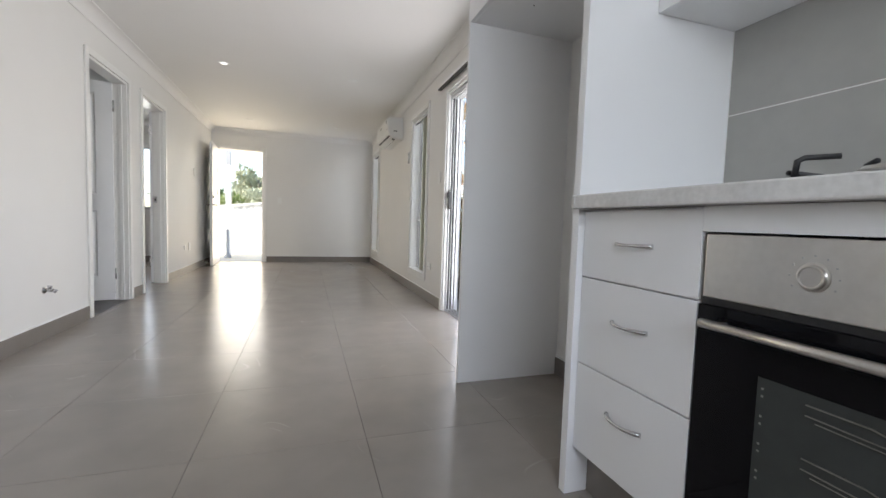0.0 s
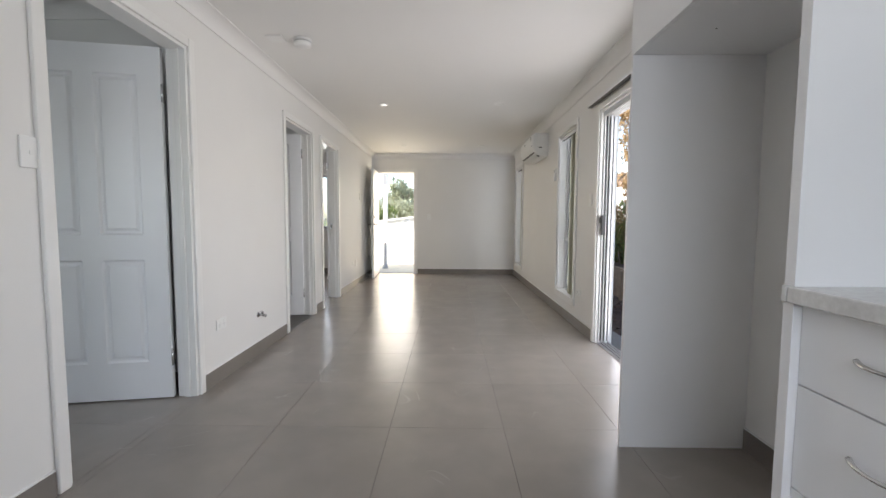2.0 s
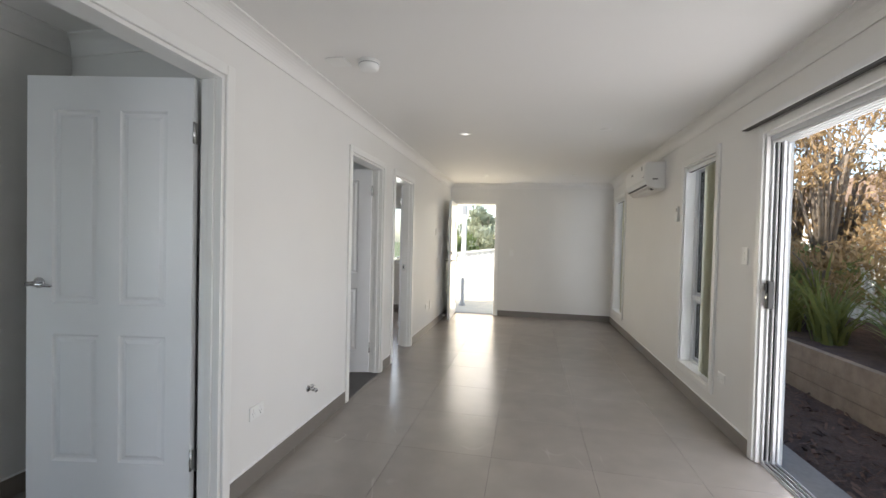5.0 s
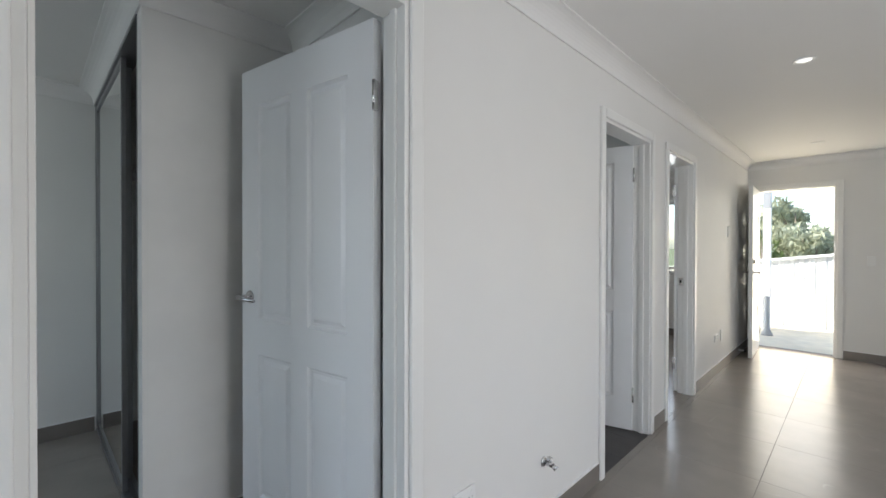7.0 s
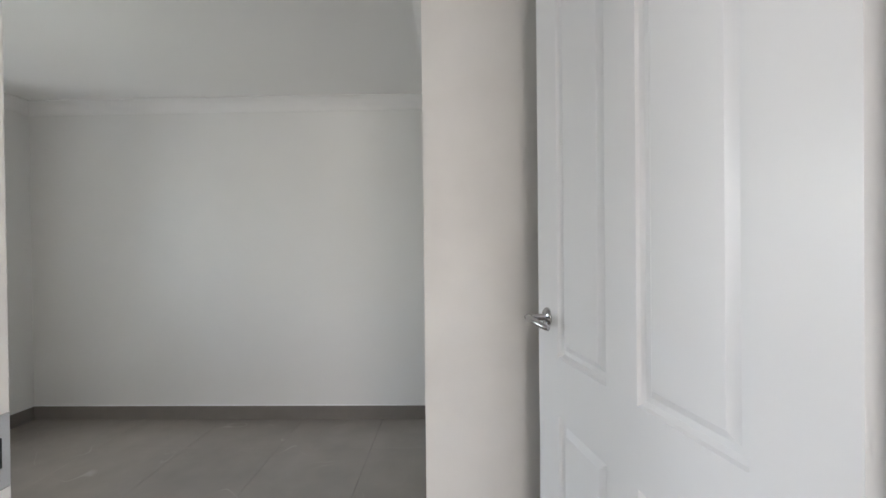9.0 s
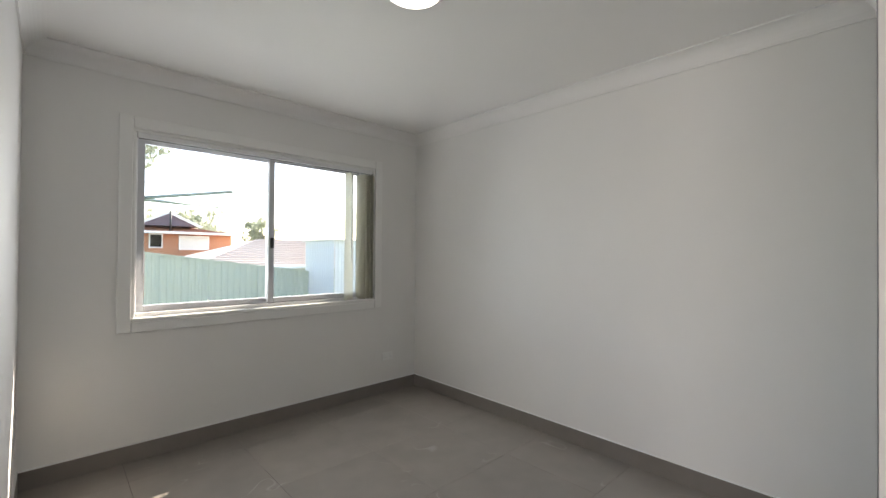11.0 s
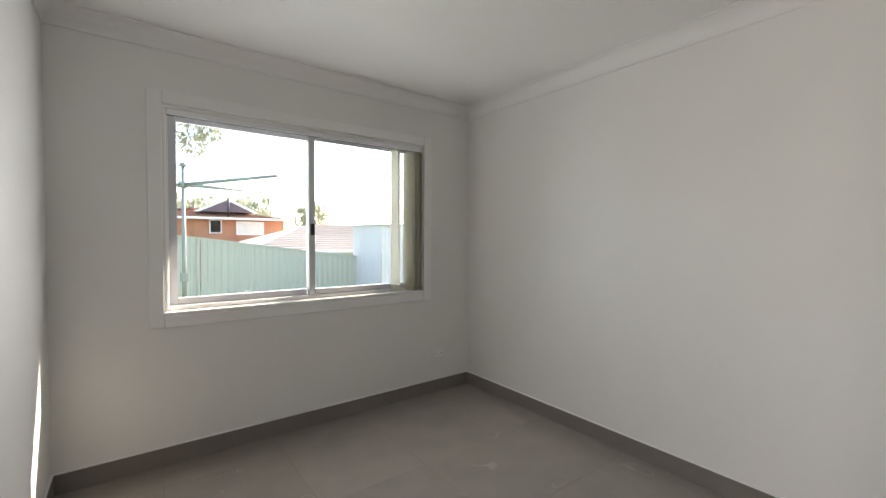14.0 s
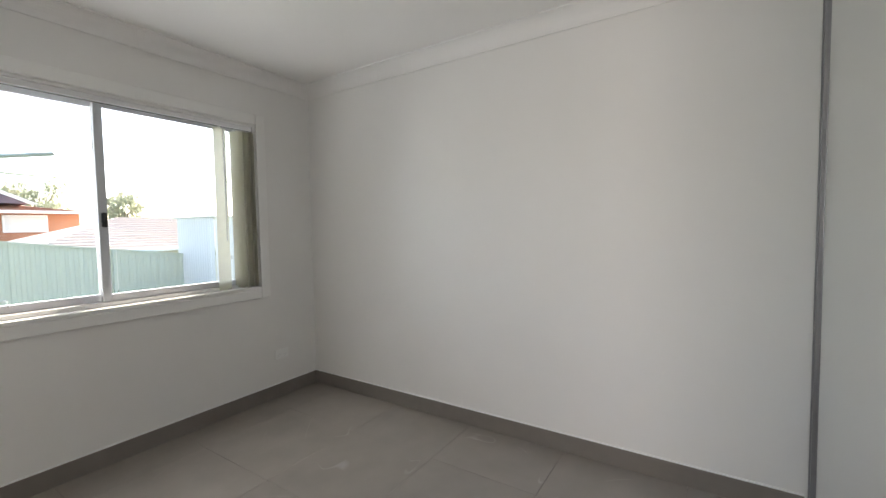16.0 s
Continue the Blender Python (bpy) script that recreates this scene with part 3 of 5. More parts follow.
# ---- windows ----
def sliding_window(name, u, z, glass_a, axis, in_face, inward, mullion, label, wide=0.03):
    """An aluminium sliding window in a wall across axis, with frame, two sashes, reveal linings and an architrave frame inside."""
    base = thing(name, Matrix(), label, "window", kind="structure")
    def b(nm, ulo, uhi, alo, ahi, zlo, zhi, mat, parent=base, bev=0.002, lab=""):
        alo, ahi = min(alo, ahi), max(alo, ahi)
        lo, hi = ([alo, ulo, zlo], [ahi, uhi, zhi]) if axis == 0 else ([ulo, alo, zlo], [uhi, ahi, zhi])
        return part(nm, box(lo, hi, bev), mat, parent, lab)
    g0, g1 = glass_a - 0.045, glass_a + 0.045
    e, t = 0.001, 0.03
    b("window_frame", u[0] + e, u[0] + wide, g0, g1, z[0] + e, z[1] - e, ALU_WHITE)
    b("window_frame", u[1] - t, u[1] - e, g0, g1, z[0] + e, z[1] - e, ALU_WHITE)
    b("window_frame", u[0] + wide + e, u[1] - t - e, g0, g1, z[0] + e, z[0] + 0.045, ALU_WHITE)
    b("window_frame", u[0] + wide + e, u[1] - t - e, g0, g1, z[1] - 0.035, z[1] - e, ALU_WHITE)
    # reveal lining and sill
    edge = in_face + inward * 0.002
    ra = g1 if inward > 0 else g0
    lin = 0.018
    b("window_sill", u[0] + e, u[1] - e, ra + inward * 0.001, in_face + inward * 0.02, z[0] + e, z[0] + lin + 0.004, TRIM, bev=0.003)
    b("reveal_lining", u[0] + e, u[1] - e, ra + inward * 0.001, edge, z[1] - lin, z[1] - e, TRIM)
    b("reveal_lining", u[0] + e, u[0] + lin, ra + inward * 0.001, edge, z[0] + lin + 0.005, z[1] - lin - e, TRIM)
    b("reveal_lining", u[1] - lin, u[1] - e, ra + inward * 0.001, edge, z[0] + lin + 0.005, z[1] - lin - e, TRIM)
    architrave(base, 0, u[0] + 0.004, u[1] - 0.004, z[0] - 0.063, z[1] - 0.004, in_face, inward, axis, A=0.075)
    lo_z, hi_z = z[0] + 0.046, z[1] - 0.036
    for k, (s0, s1) in enumerate(((u[0] + wide + 0.002, mullion + 0.022), (mullion - 0.022, u[1] - t - 0.002))):
        a = glass_a + (0.018 if k == 0 else -0.018) * inward
        s = b("sash", s0, s0 + 0.042, a - 0.012, a + 0.012, lo_z, hi_z, ALU)
        b("sash_stile", s1 - 0.042, s1, a - 0.012, a + 0.012, lo_z, hi_z, ALU, s)
        b("sash_rail", s0 + 0.0425, s1 - 0.0425, a - 0.012, a + 0.012, lo_z, lo_z + 0.04, ALU, s)
        b("sash_rail", s0 + 0.0425, s1 - 0.0425, a - 0.012, a + 0.012, hi_z - 0.03, hi_z, ALU, s)
        p = b("pane", s0 + 0.0425, s1 - 0.0425, a - 0.002, a + 0.002, lo_z + 0.0405, hi_z - 0.0305, GLASS, s, 0, "clear glass pane")
        p.visible_shadow = False
        if k == 1 and axis == 1:
            c = s0 + (s1 - s0) * 0.5
            part("sash_catch", tube([(c - 0.018, a + inward * 0.014, lo_z + 0.03), (c - 0.018, a + inward * 0.02, lo_z + 0.065), (c + 0.018, a + inward * 0.02, lo_z + 0.065), (c + 0.018, a + inward * 0.014, lo_z + 0.03)], 0.003, 6), SATIN, s, "small steel catch")
        if k == 0:
            lock = b("sash_lock", s1 - 0.036, s1 - 0.010, a + inward * 0.0125, a + inward * 0.03, (z[0] + z[1]) / 2 - 0.13, (z[0] + z[1]) / 2 - 0.05, BLACK, base, 0.005, "black window lock")
            b("lock_knob", s1 - 0.030, s1 - 0.016, a + inward * 0.031, a + inward * 0.042, (z[0] + z[1]) / 2 - 0.10, (z[0] + z[1]) / 2 - 0.08, BLACK, lock, 0.003)
    return base


def vertical_blind(name, u0, u1, stack0, stack1, a, axis, ztop, zbot, count, label, tilts=(36, 50), flat=()):
    """A head rail across the opening, its slats drawn aside in a stack; flat lists slats that hang parallel to the glass."""
    base = thing(name, Matrix(), label, "vertical blind")
    def P(u, aa, z):
        return (aa, u, z) if axis == 0 else (u, aa, z)
    lo, hi = P(u0, a - 0.02, ztop - 0.032), P(u1, a + 0.02, ztop)
    rail = part("head_rail", box(lo, hi, 0.004), ALU_WHITE, base, "white blind head rail")
    # Dark strip stands in for the shaded gap at the head rail.
    part("rail_gap_shade", box(P(u0 + 0.004, a - 0.012, ztop - 0.0335), P(u1 - 0.004, a + 0.012, ztop - 0.0325)), RUBBER, rail, "dark strip for the shaded gap under the rail")
    rnd = random.Random(7)
    places = [(stack0 + (stack1 - stack0) * (i + 0.5) / count, rnd.uniform(*tilts)) for i in range(count)] + [(u, 4.0) for u in flat]
    for u, turn in places:
        tilt = math.radians(turn)
        bm = bmesh.new()
        n = 5
        cols = []
        for j in range(n + 1):
            s = (j / n - 0.5) * 0.089
            bow = 0.006 * (1 - (2 * j / n - 1) ** 2)
            cols.append((u + s * math.cos(tilt) - bow * math.sin(tilt), a + s * math.sin(tilt) + bow * math.cos(tilt)))
        vs = [[bm.verts.new(P(cu, ca, z)) for z in (zbot, ztop - 0.045)] for cu, ca in cols]
        for p, q in zip(vs, vs[1:]):
            bm.faces.new([p[0], q[0], q[1], p[1]])
        bmesh.ops.solidify(bm, geom=list(bm.faces), thickness=0.0012)
        slat = part("slat", bm, BLIND, base, "", True)
        part("slat_hanger", box(P(u - 0.006, a - 0.006, ztop - 0.046), P(u + 0.006, a + 0.006, ztop - 0.034)), PLASTIC, slat)
    if flat:
        side = 0.012 if axis == 1 else -0.012
        part("wand", tube([P(flat[0] - 0.02, a + side, z) for z in (ztop - 0.04, 1.6, 1.2)], 0.004, 8), PLASTIC, base, "thin white control wand", True)
    return base


def tall_window(name, u, z, glass_a, in_face, transom, label):
    """A narrow window deep in the wall across x: a fixed pane above a transom, an awning sash below it."""
    base = thing(name, Matrix(), label, "window", kind="structure")
    def b(nm, ulo, uhi, alo, ahi, zlo, zhi, mat, parent=base, bev=0.002, lab=""):
        return part(nm, box((alo, ulo, zlo), (ahi, uhi, zhi), bev), mat, parent, lab)
    g0, g1, e, t = glass_a - 0.03, glass_a + 0.03, 0.001, 0.028
    b("window_frame", u[0] + e, u[0] + t, g0, g1, z[0] + e, z[1] - e, ALU_WHITE)
    b("window_frame", u[1] - t, u[1] - e, g0, g1, z[0] + e, z[1] - e, ALU_WHITE)
    b("window_frame", u[0] + t + e, u[1] - t - e, g0, g1, z[0] + e, z[0] + 0.04, ALU_WHITE)
    b("window_frame", u[0] + t + e, u[1] - t - e, g0, g1, z[1] - 0.03, z[1] - e, ALU_WHITE)
    b("transom", u[0] + t + e, u[1] - t - e, g0, g1, transom - 0.02, transom + 0.02, ALU_WHITE)
    lin = 0.018
    b("window_sill", u[0] + e, u[1] - e, in_face - 0.02, g0 - e, z[0] + e, z[0] + lin + 0.004, TRIM, bev=0.003)
    b("reveal_lining", u[0] + e, u[1] - e, in_face - 0.002, g0 - e, z[1] - lin, z[1] - e, TRIM)
    b("reveal_lining", u[0] + e, u[0] + lin, in_face - 0.002, g0 - e, z[0] + lin + 0.005, z[1] - lin - e, TRIM)
    b("reveal_lining", u[1] - lin, u[1] - e, in_face - 0.002, g0 - e, z[0] + lin + 0.005, z[1] - lin - e, TRIM)
    architrave(base, 0, u[0] + 0.004, u[1] - 0.004, z[0] - 0.05, z[1] - 0.004, in_face, -1, 0, A=0.06)
    ya, yb = u[0] + t + 0.002, u[1] - t - 0.002
    for nm, zlo, zhi, mat in (("fixed_sash", transom + 0.021, z[1] - 0.031, ALU), ("awning_sash", z[0] + 0.041, transom - 0.021, ALU)):
        s = b(nm, ya, ya + 0.03, glass_a - 0.012, glass_a + 0.012, zlo, zhi, mat)
        b("sash_stile", yb - 0.03, yb, glass_a - 0.012, glass_a + 0.012, zlo, zhi, mat, s)
        b("sash_rail", ya + 0.0305, yb - 0.0305, glass_a - 0.012, glass_a + 0.012, zlo, zlo + 0.03, mat, s)
        b("sash_rail", ya + 0.0305, yb - 0.0305, glass_a - 0.012, glass_a + 0.012, zhi - 0.025, zhi, mat, s)
        b("glazing_seal", yb - 0.036, yb - 0.0305, glass_a - 0.006, glass_a + 0.006, zlo + 0.031, zhi - 0.026, RUBBER, s, 0, "black glazing seal")
        p = b("pane", ya + 0.0305, yb - 0.0365, glass_a - 0.002, glass_a + 0.002, zlo + 0.0305, zhi - 0.0255, GLASS, s, 0, "clear glass pane")
        p.visible_shadow = False
    b("winder", (ya + yb) / 2 - 0.03, (ya + yb) / 2 + 0.03, g0 - 0.02, g0 - 0.001, z[0] + 0.023, z[0] + 0.045, ALU, base, 0.004, "small chain winder")
    return base


sliding_window("window_1", (BW[0], BW[1]), (BW[2], BW[3]), YB - 0.09, 1, YB, 1, -3.135, "white aluminium sliding bedroom window with clear panes")
vertical_blind("vertical_blind", BW[0] + 0.022, BW[1] - 0.022, BW[0] + 0.022, BW[0] + 0.15, YB - 0.022, 1, BW[3] - 0.019, BW[2] + 0.03, 6, "beige vertical blind drawn aside in the bedroom window", (92, 122), (BW[0] + 0.242,))
tall_window("window_2", W1, WZ, XR + 0.115, XR, 0.87, "tall narrow white aluminium window in the living room")
vertical_blind("vertical_blind", W1[0] + 0.022, W1[1] - 0.022, W1[0] + 0.03, W1[0] + 0.25, XR + 0.03, 0, WZ[1] - 0.02, WZ[0] + 0.035, 6, "pale vertical blind half drawn in a tall narrow window", (-26, -12))
tall_window("window_3", W2, WZ, XR + 0.115, XR, 0.87, "tall narrow white aluminium window in the living room")
vertical_blind("vertical_blind", W2[0] + 0.022, W2[1] - 0.022, W2[0] + 0.03, W2[0] + 0.22, XR + 0.03, 0, WZ[1] - 0.02, WZ[0] + 0.035, 6, "pale vertical blind half drawn in a tall narrow window", (-26, -12))
sliding_window("window_4", (BW3[0], BW3[1]), (BW3[2], BW3[3]), YE + 0.13, 1, YE, -1, -3.1, "white aluminium sliding window of the front bedroom")
sliding_window("window_5", (KW[0], KW[1]), (KW[2], KW[3]), YB - 0.15, 1, YB, 1, 0.02, "white aluminium sliding window of the kitchen")
# Unseen window, added so that light reaches the bathroom.
sliding_window("window_6", W6, WZ6, XB - 0.13, 0, XB, 1, 4.6, "small white aluminium sliding window, unseen, added to light the bathroom")

# ---- sliding glass door ----
def glass_slider():
    base = thing("door_3", Matrix(), "open aluminium framed sliding glass door to the garden", "sliding door", kind="structure")
    y0, y1 = SLIDER
    def b(nm, lo, hi, mat=ALU, parent=base, lab="", bev=0.0015):
        return part(nm, box(lo, hi, bev), mat, parent, lab)
    a0, a1 = XR + 0.02, XR + 0.125
    b("door_frame", (a0, y1 - 0.02, 0), (a1, y1 - 0.001, HEAD - 0.001))
    b("door_frame", (a0, y0 + 0.001, 0), (a1, y0 + 0.02, HEAD - 0.001))
    b("head_track", (a0, y0 + 0.021, HEAD - 0.05), (a1, y1 - 0.021, HEAD - 0.001))
    b("sill_track", (a0, y0 + 0.021, -0.018), (a1, y1 - 0.021, 0.006))
    for k in range(4):
        x = a0 + 0.006 + k * 0.028
        b("track_rail", (x, y0 + 0.021, 0.0065), (x + 0.004, y1 - 0.021, 0.018))
        b("jamb_fin", (x, y1 - 0.036, 0.0065), (x + 0.008, y1 - 0.0205, HEAD - 0.051), ALU_WHITE)
        b("head_fin", (x, y0 + 0.021, HEAD - 0.066), (x + 0.008, y1 - 0.037, HEAD - 0.051), ALU_WHITE)
        # Black strips paint the shade between the jamb fins and between the track rails.
        if k < 3:
            b("channel_shade", (x + 0.010, y1 - 0.023, 0.02), (x + 0.026, y1 - 0.0202, HEAD - 0.052), BLACK, base, "black strip for the shade in the channel", 0)
            b("groove_shade", (x + 0.008, y0 + 0.025, 0.0061), (x + 0.026, y1 - 0.04, 0.0075), BLACK, base, "black strip for the shade in the track groove", 0)
    # timber lining and architraves
    b("reveal_lining", (XR - 0.002, y1 - 0.0185, 0), (a0 - 0.001, y1 - 0.001, HEAD - 0.001), TRIM)
    b("reveal_lining", (XR - 0.002, y0 + 0.001, HEAD - 0.02), (a0 - 0.001, y1 - 0.019, HEAD - 0.001), TRIM)
    architrave(base, 0, 2.82, y1 - 0.004, 0, HEAD - 0.004, XR, -1, 0, foot=False)
    # screen and glass panels
    for nm, x, s0, s1, mat in (("sliding_panel", a0 + 0.010, y0 + 0.03, y0 + 0.72, GLASS), ("fixed_panel", a0 + 0.044, y0 + 0.03, y0 + 0.72, GLASS)):
        p = b(nm, (x, s1 - 0.05, 0.02), (x + 0.028, s1, HEAD - 0.055))
        b("stile", (x, s0, 0.02), (x + 0.028, s0 + 0.05, HEAD - 0.055), ALU, p)
        b("rail", (x, s0 + 0.0505, 0.02), (x + 0.028, s1 - 0.0505, 0.08), ALU, p)
        b("rail", (x, s0 + 0.0505, HEAD - 0.105), (x + 0.028, s1 - 0.0505, HEAD - 0.055), ALU, p)
        g = b("pane", (x + 0.011, s0 + 0.0505, 0.0805), (x + 0.016, s1 - 0.0505, HEAD - 0.1055), mat, p, "clear glass pane", 0)
        g.visible_shadow = False
    sx = a0 + 0.050
    p = b("screen_stile", (sx, y1 - 0.060, 0.02), (sx + 0.016, y1 - 0.034, HEAD - 0.055), ALU)
    h = b("lock_body", (a0 - 0.012, y1 - 0.066, 0.97), (a0 + 0.0245, y1 - 0.034, 1.14), BLACK, base, "black door lock", 0.006)
    b("lock_lever", (a0 - 0.024, y1 - 0.059, 1.075), (a0 - 0.0125, y1 - 0.041, 1.125), BLACK, h, "", 0.004)
    b("lock_cylinder", (a0 - 0.016, y1 - 0.057, 1.03), (a0 - 0.0125, y1 - 0.043, 1.045), SATIN, h, "steel key cylinder", 0.001)
    return base


glass_slider()
rail = thing("blind_track", pose(XR - 0.05, 3.72, 2.125), "slim dark-edged blind track over the sliding door", "blind track")
part("track", box((-0.018, -1.0, -0.012), (0.05, 0.93, 0.014), 0.003), ALU_WHITE, rail)
part("track_slot", box((-0.010, -0.99, -0.0165), (0.028, 0.92, -0.0125)), BLACK, rail, "dark slot under the track")

# ---- front door ----
def front_door():
    d = thing("door_4", pose(FD[0] + 0.024, YE + 0.0, 0.008, 0, 0, -87), "open white front door with four small glass lights", "door")
    w, h, t = 0.765, 2.02, 0.04
    xs, zs = [0, 0.10, 0.24, w], [0, 0.42, 0.56, 0.80, 0.94, 1.18, 1.32, 1.56, 1.70, h]
    part("leaf", wall_grid(xs, zs, t), DOOR, d)
    for k in range(4):
        z0, z1 = zs[1 + 2 * k], zs[2 + 2 * k]
        g = part("glass_light", box((0.1015, -0.004, z0 + 0.0015), (0.2385, 0.004, z1 - 0.0015)), GLASS, d, "small square glass light")
        part("glazing_bead", box((0.092, -0.026, z0 - 0.010), (0.248, -0.0205, z0 - 0.0005), 0.002), TRIM, g)
        part("glazing_bead", box((0.092, -0.026, z1 + 0.0005), (0.248, -0.0205, z1 + 0.010), 0.002), TRIM, g)
    for out in (1, -1):
        lever(d, w - 0.062, out * 0.02, 1.0, out, -1)
        lock = lathe([(0, 0), (0.028, 0), (0.028, 0.010), (0.020, 0.018), (0, 0.018)], 24)
        bmesh.ops.transform(lock, matrix=Matrix.Translation((w - 0.062, out * 0.02, 1.13)) @ Matrix.Rotation(-out * math.pi / 2, 4, "X"), verts=lock.verts)
        part("deadbolt", lock, CHROME, d, "round chrome deadlock", True)
    for z in (0.18, 0.95, 1.78):
        part("hinge", cyl((-0.006, 0.026, z), (-0.006, 0.026, z + 0.1), 0.006, n=12), SATIN, d, "satin steel butt hinge", True)


def wall_grid(xs, zs, t):
    """A leaf with openings at the second column, every second row."""
    bm = bmesh.new()
    def solid(i, k):
        if not (0 <= i < len(xs) - 1 and 0 <= k < len(zs) - 1):
            return False
        return not (i == 1 and k % 2 == 1)
    vs = {(i, k, s): bm.verts.new((x, s * t / 2, z)) for i, x in enumerate(xs) for k, z in enumerate(zs) for s in (-1, 1)}
    for i in range(len(xs) - 1):
        for k in range(len(zs) - 1):
            if not solid(i, k):
                continue
            for s in (-1, 1):
                bm.faces.new([vs[i, k, s], vs[i + 1, k, s], vs[i + 1, k + 1, s], vs[i, k + 1, s]])
            for di, dk, p, q in ((-1, 0, (i, k), (i, k + 1)), (1, 0, (i + 1, k), (i + 1, k + 1)), (0, -1, (i, k), (i + 1, k)), (0, 1, (i, k + 1), (i + 1, k + 1))):
                if not solid(i + di, k + dk):
                    bm.faces.new([vs[(*p, -1)], vs[(*q, -1)], vs[(*q, 1)], vs[(*p, 1)]])
    return bm


front_door()
stop = thing("door_stop", pose(XL + 0.011, 8.50, 0.06), "white and steel door stop on the skirting", "door stop")
part("stem", cyl((0, 0, 0), (0.06, 0, 0), 0.008, n=14), PLASTIC, stop, "", True)
part("buffer", cyl((0.0605, 0, 0), (0.075, 0, 0), 0.014, n=16), RUBBER, stop, "black rubber buffer", True)

# ---- kitchen ----
KX = 0.726            # front of the drawer fronts
PANEL_Y = (1.812, 1.846)


def bow_handle(parent, centre, along, out, length=0.115, label="curved satin chrome bow handle"):
    """A bow handle: along and out are unit vectors."""
    c, a, o = Vector(centre), Vector(along), Vector(out)
    pts, rs = [], []
    for k in range(13):
        s = k / 12 * 2 - 1
        pts.append(c + a * (s * length / 2) + o * (0.002 + 0.024 * (1 - abs(s) ** 2.2)))
        rs.append(0.0062 - 0.0022 * (1 - abs(s)))
    part("handle", tube(pts, rs, 10), SATIN, parent, label, True)


def kitchen():
    c = thing("fridge_surround", pose(0.70, 2.287, 0), "white cupboard with tall side boards round an empty fridge space", "cabinet")
    part("side_board", box((0.005, -0.475, 0), (0.59, -0.444, 1.846), 0.001), CABINET, c)
    part("side_board", box((-0.010, 0.455, 0), (0.59, 0.475, 1.846), 0.001), CABINET, c)
    w = 0.475
    z = 1.847
    part("carcass", box((0.009, -w, z), (0.59, w, z + 0.50), 0.001), CABINET, c)
    for s in (-1, 1):
        d = part("door", box((-0.010, min(s * 0.0015, s * w), z), (0.008, max(s * 0.0015, s * w), z + 0.50), 0.0015), CABINET, c)
        bow_handle(d, (-0.010, s * 0.04, z + 0.105), (0, 0, 1), (-1, 0, 0))
    for x, y in ((0.2, -0.25), (0.2, 0.2), (0.42, -0.22)):
        part("screw_hole", cyl((x, y, z - 0.0006), (x, y, z + 0.0004), 0.004, n=10), BLACK, c, "small dark screw hole")
    part("bulkhead", box((0.01, -w, z + 0.501), (0.59, w, z + 0.5525), 0.0), WALL, c, "painted bulkhead above the cupboard")
    # drawers
    d = thing("drawer_unit", pose(KX, 1.60, 0), "white three-drawer kitchen base cabinet with bow handles", "cabinet")
    y0, y1 = -0.182, 0.2115
    part("carcass", box((0.019, y0, 0.15), (0.56, y1, 0.896)), CABINET, d)
    part("kickboard", box((0.06, y0, 0), (0.075, y1, 0.149)), SKIRT, d, "grey tiled kickboard")
    for z0, z1, hz in ((0.155, 0.426, 0.325), (0.430, 0.691, 0.585), (0.695, 0.890, 0.80)):
        f = part("drawer_front", box((0, y0 - 0.003, z0), (0.018, y1 - 0.0015, z1), 0.0012), CABINET, d)
        bow_handle(f, (0, 0.005, hz), (0, 1, 0), (-1, 0, 0), 0.125)
    # oven and its housing
    o = thing("oven", pose(KX, 1.113, 0), "stainless steel and black glass built-in electric oven", "oven")
    h = 0.298
    part("body", box((0.03, -h + 0.004, 0.215), (0.55, h - 0.004, 0.835)), BLACK, o)
    cp = part("control_panel", box((-0.003, -h + 0.009, 0.705), (0.029, h - 0.009, 0.838), 0.003), STEEL, o, "brushed steel control panel")
    for y in (0.181, 0.0, -0.181):
        kb = lathe([(0, 0.009), (0.016, 0.009), (0.018, 0.0105), (0.0205, 0.010), (0.0215, 0.003), (0.025, 0.002), (0.025, 0.0)], 36)
        bmesh.ops.transform(kb, matrix=Matrix.Translation((-0.003, y - 0.09, 0.772)) @ Matrix.Rotation(-math.pi / 2, 4, "Y"), verts=kb.verts)
        k = part("knob", kb, STEEL, cp, "round steel knob")
        for j in range(9):
            a = radians(-120 + 30 * j)
            part("dial_mark", box((-0.0035, y - 0.09 + 0.036 * math.sin(a) - 0.0015, 0.772 + 0.036 * math.cos(a) - 0.0015), (-0.0028, y - 0.09 + 0.036 * math.sin(a) + 0.0015, 0.772 + 0.036 * math.cos(a) + 0.0015)), GREY_PLASTIC, k)
    part("vent_gap", box((0.004, -h + 0.003, 0.69), (0.029, h - 0.003, 0.7045)), BLACK, o, "black vent gap")
    od = part("oven_door", box((-0.002, -h, 0.228), (0.029, h, 0.689), 0.002), BLACK_GLASS, o, "black glass oven door")
    part("window", box((-0.0026, -0.165, 0.30), (-0.0021, 0.165, 0.577), 0), OVEN_GLASS, od, "dark oven window with racks behind")
    for z in (0.464, 0.557):
        part("rack", tube([(-0.0040, 0.085, z), (-0.0040, 0.0, z), (-0.0040, -0.02, z - 0.004), (-0.0040, -0.05, z - 0.03), (-0.0040, -0.12, z - 0.032)], 0.0014, 6), RACK, od, "wire oven rack")
        part("rack", tube([(-0.0040, 0.085, z - 0.018), (-0.0040, -0.02, z - 0.020), (-0.0040, -0.06, z - 0.042)], 0.0012, 6), RACK, od, "wire oven rack")
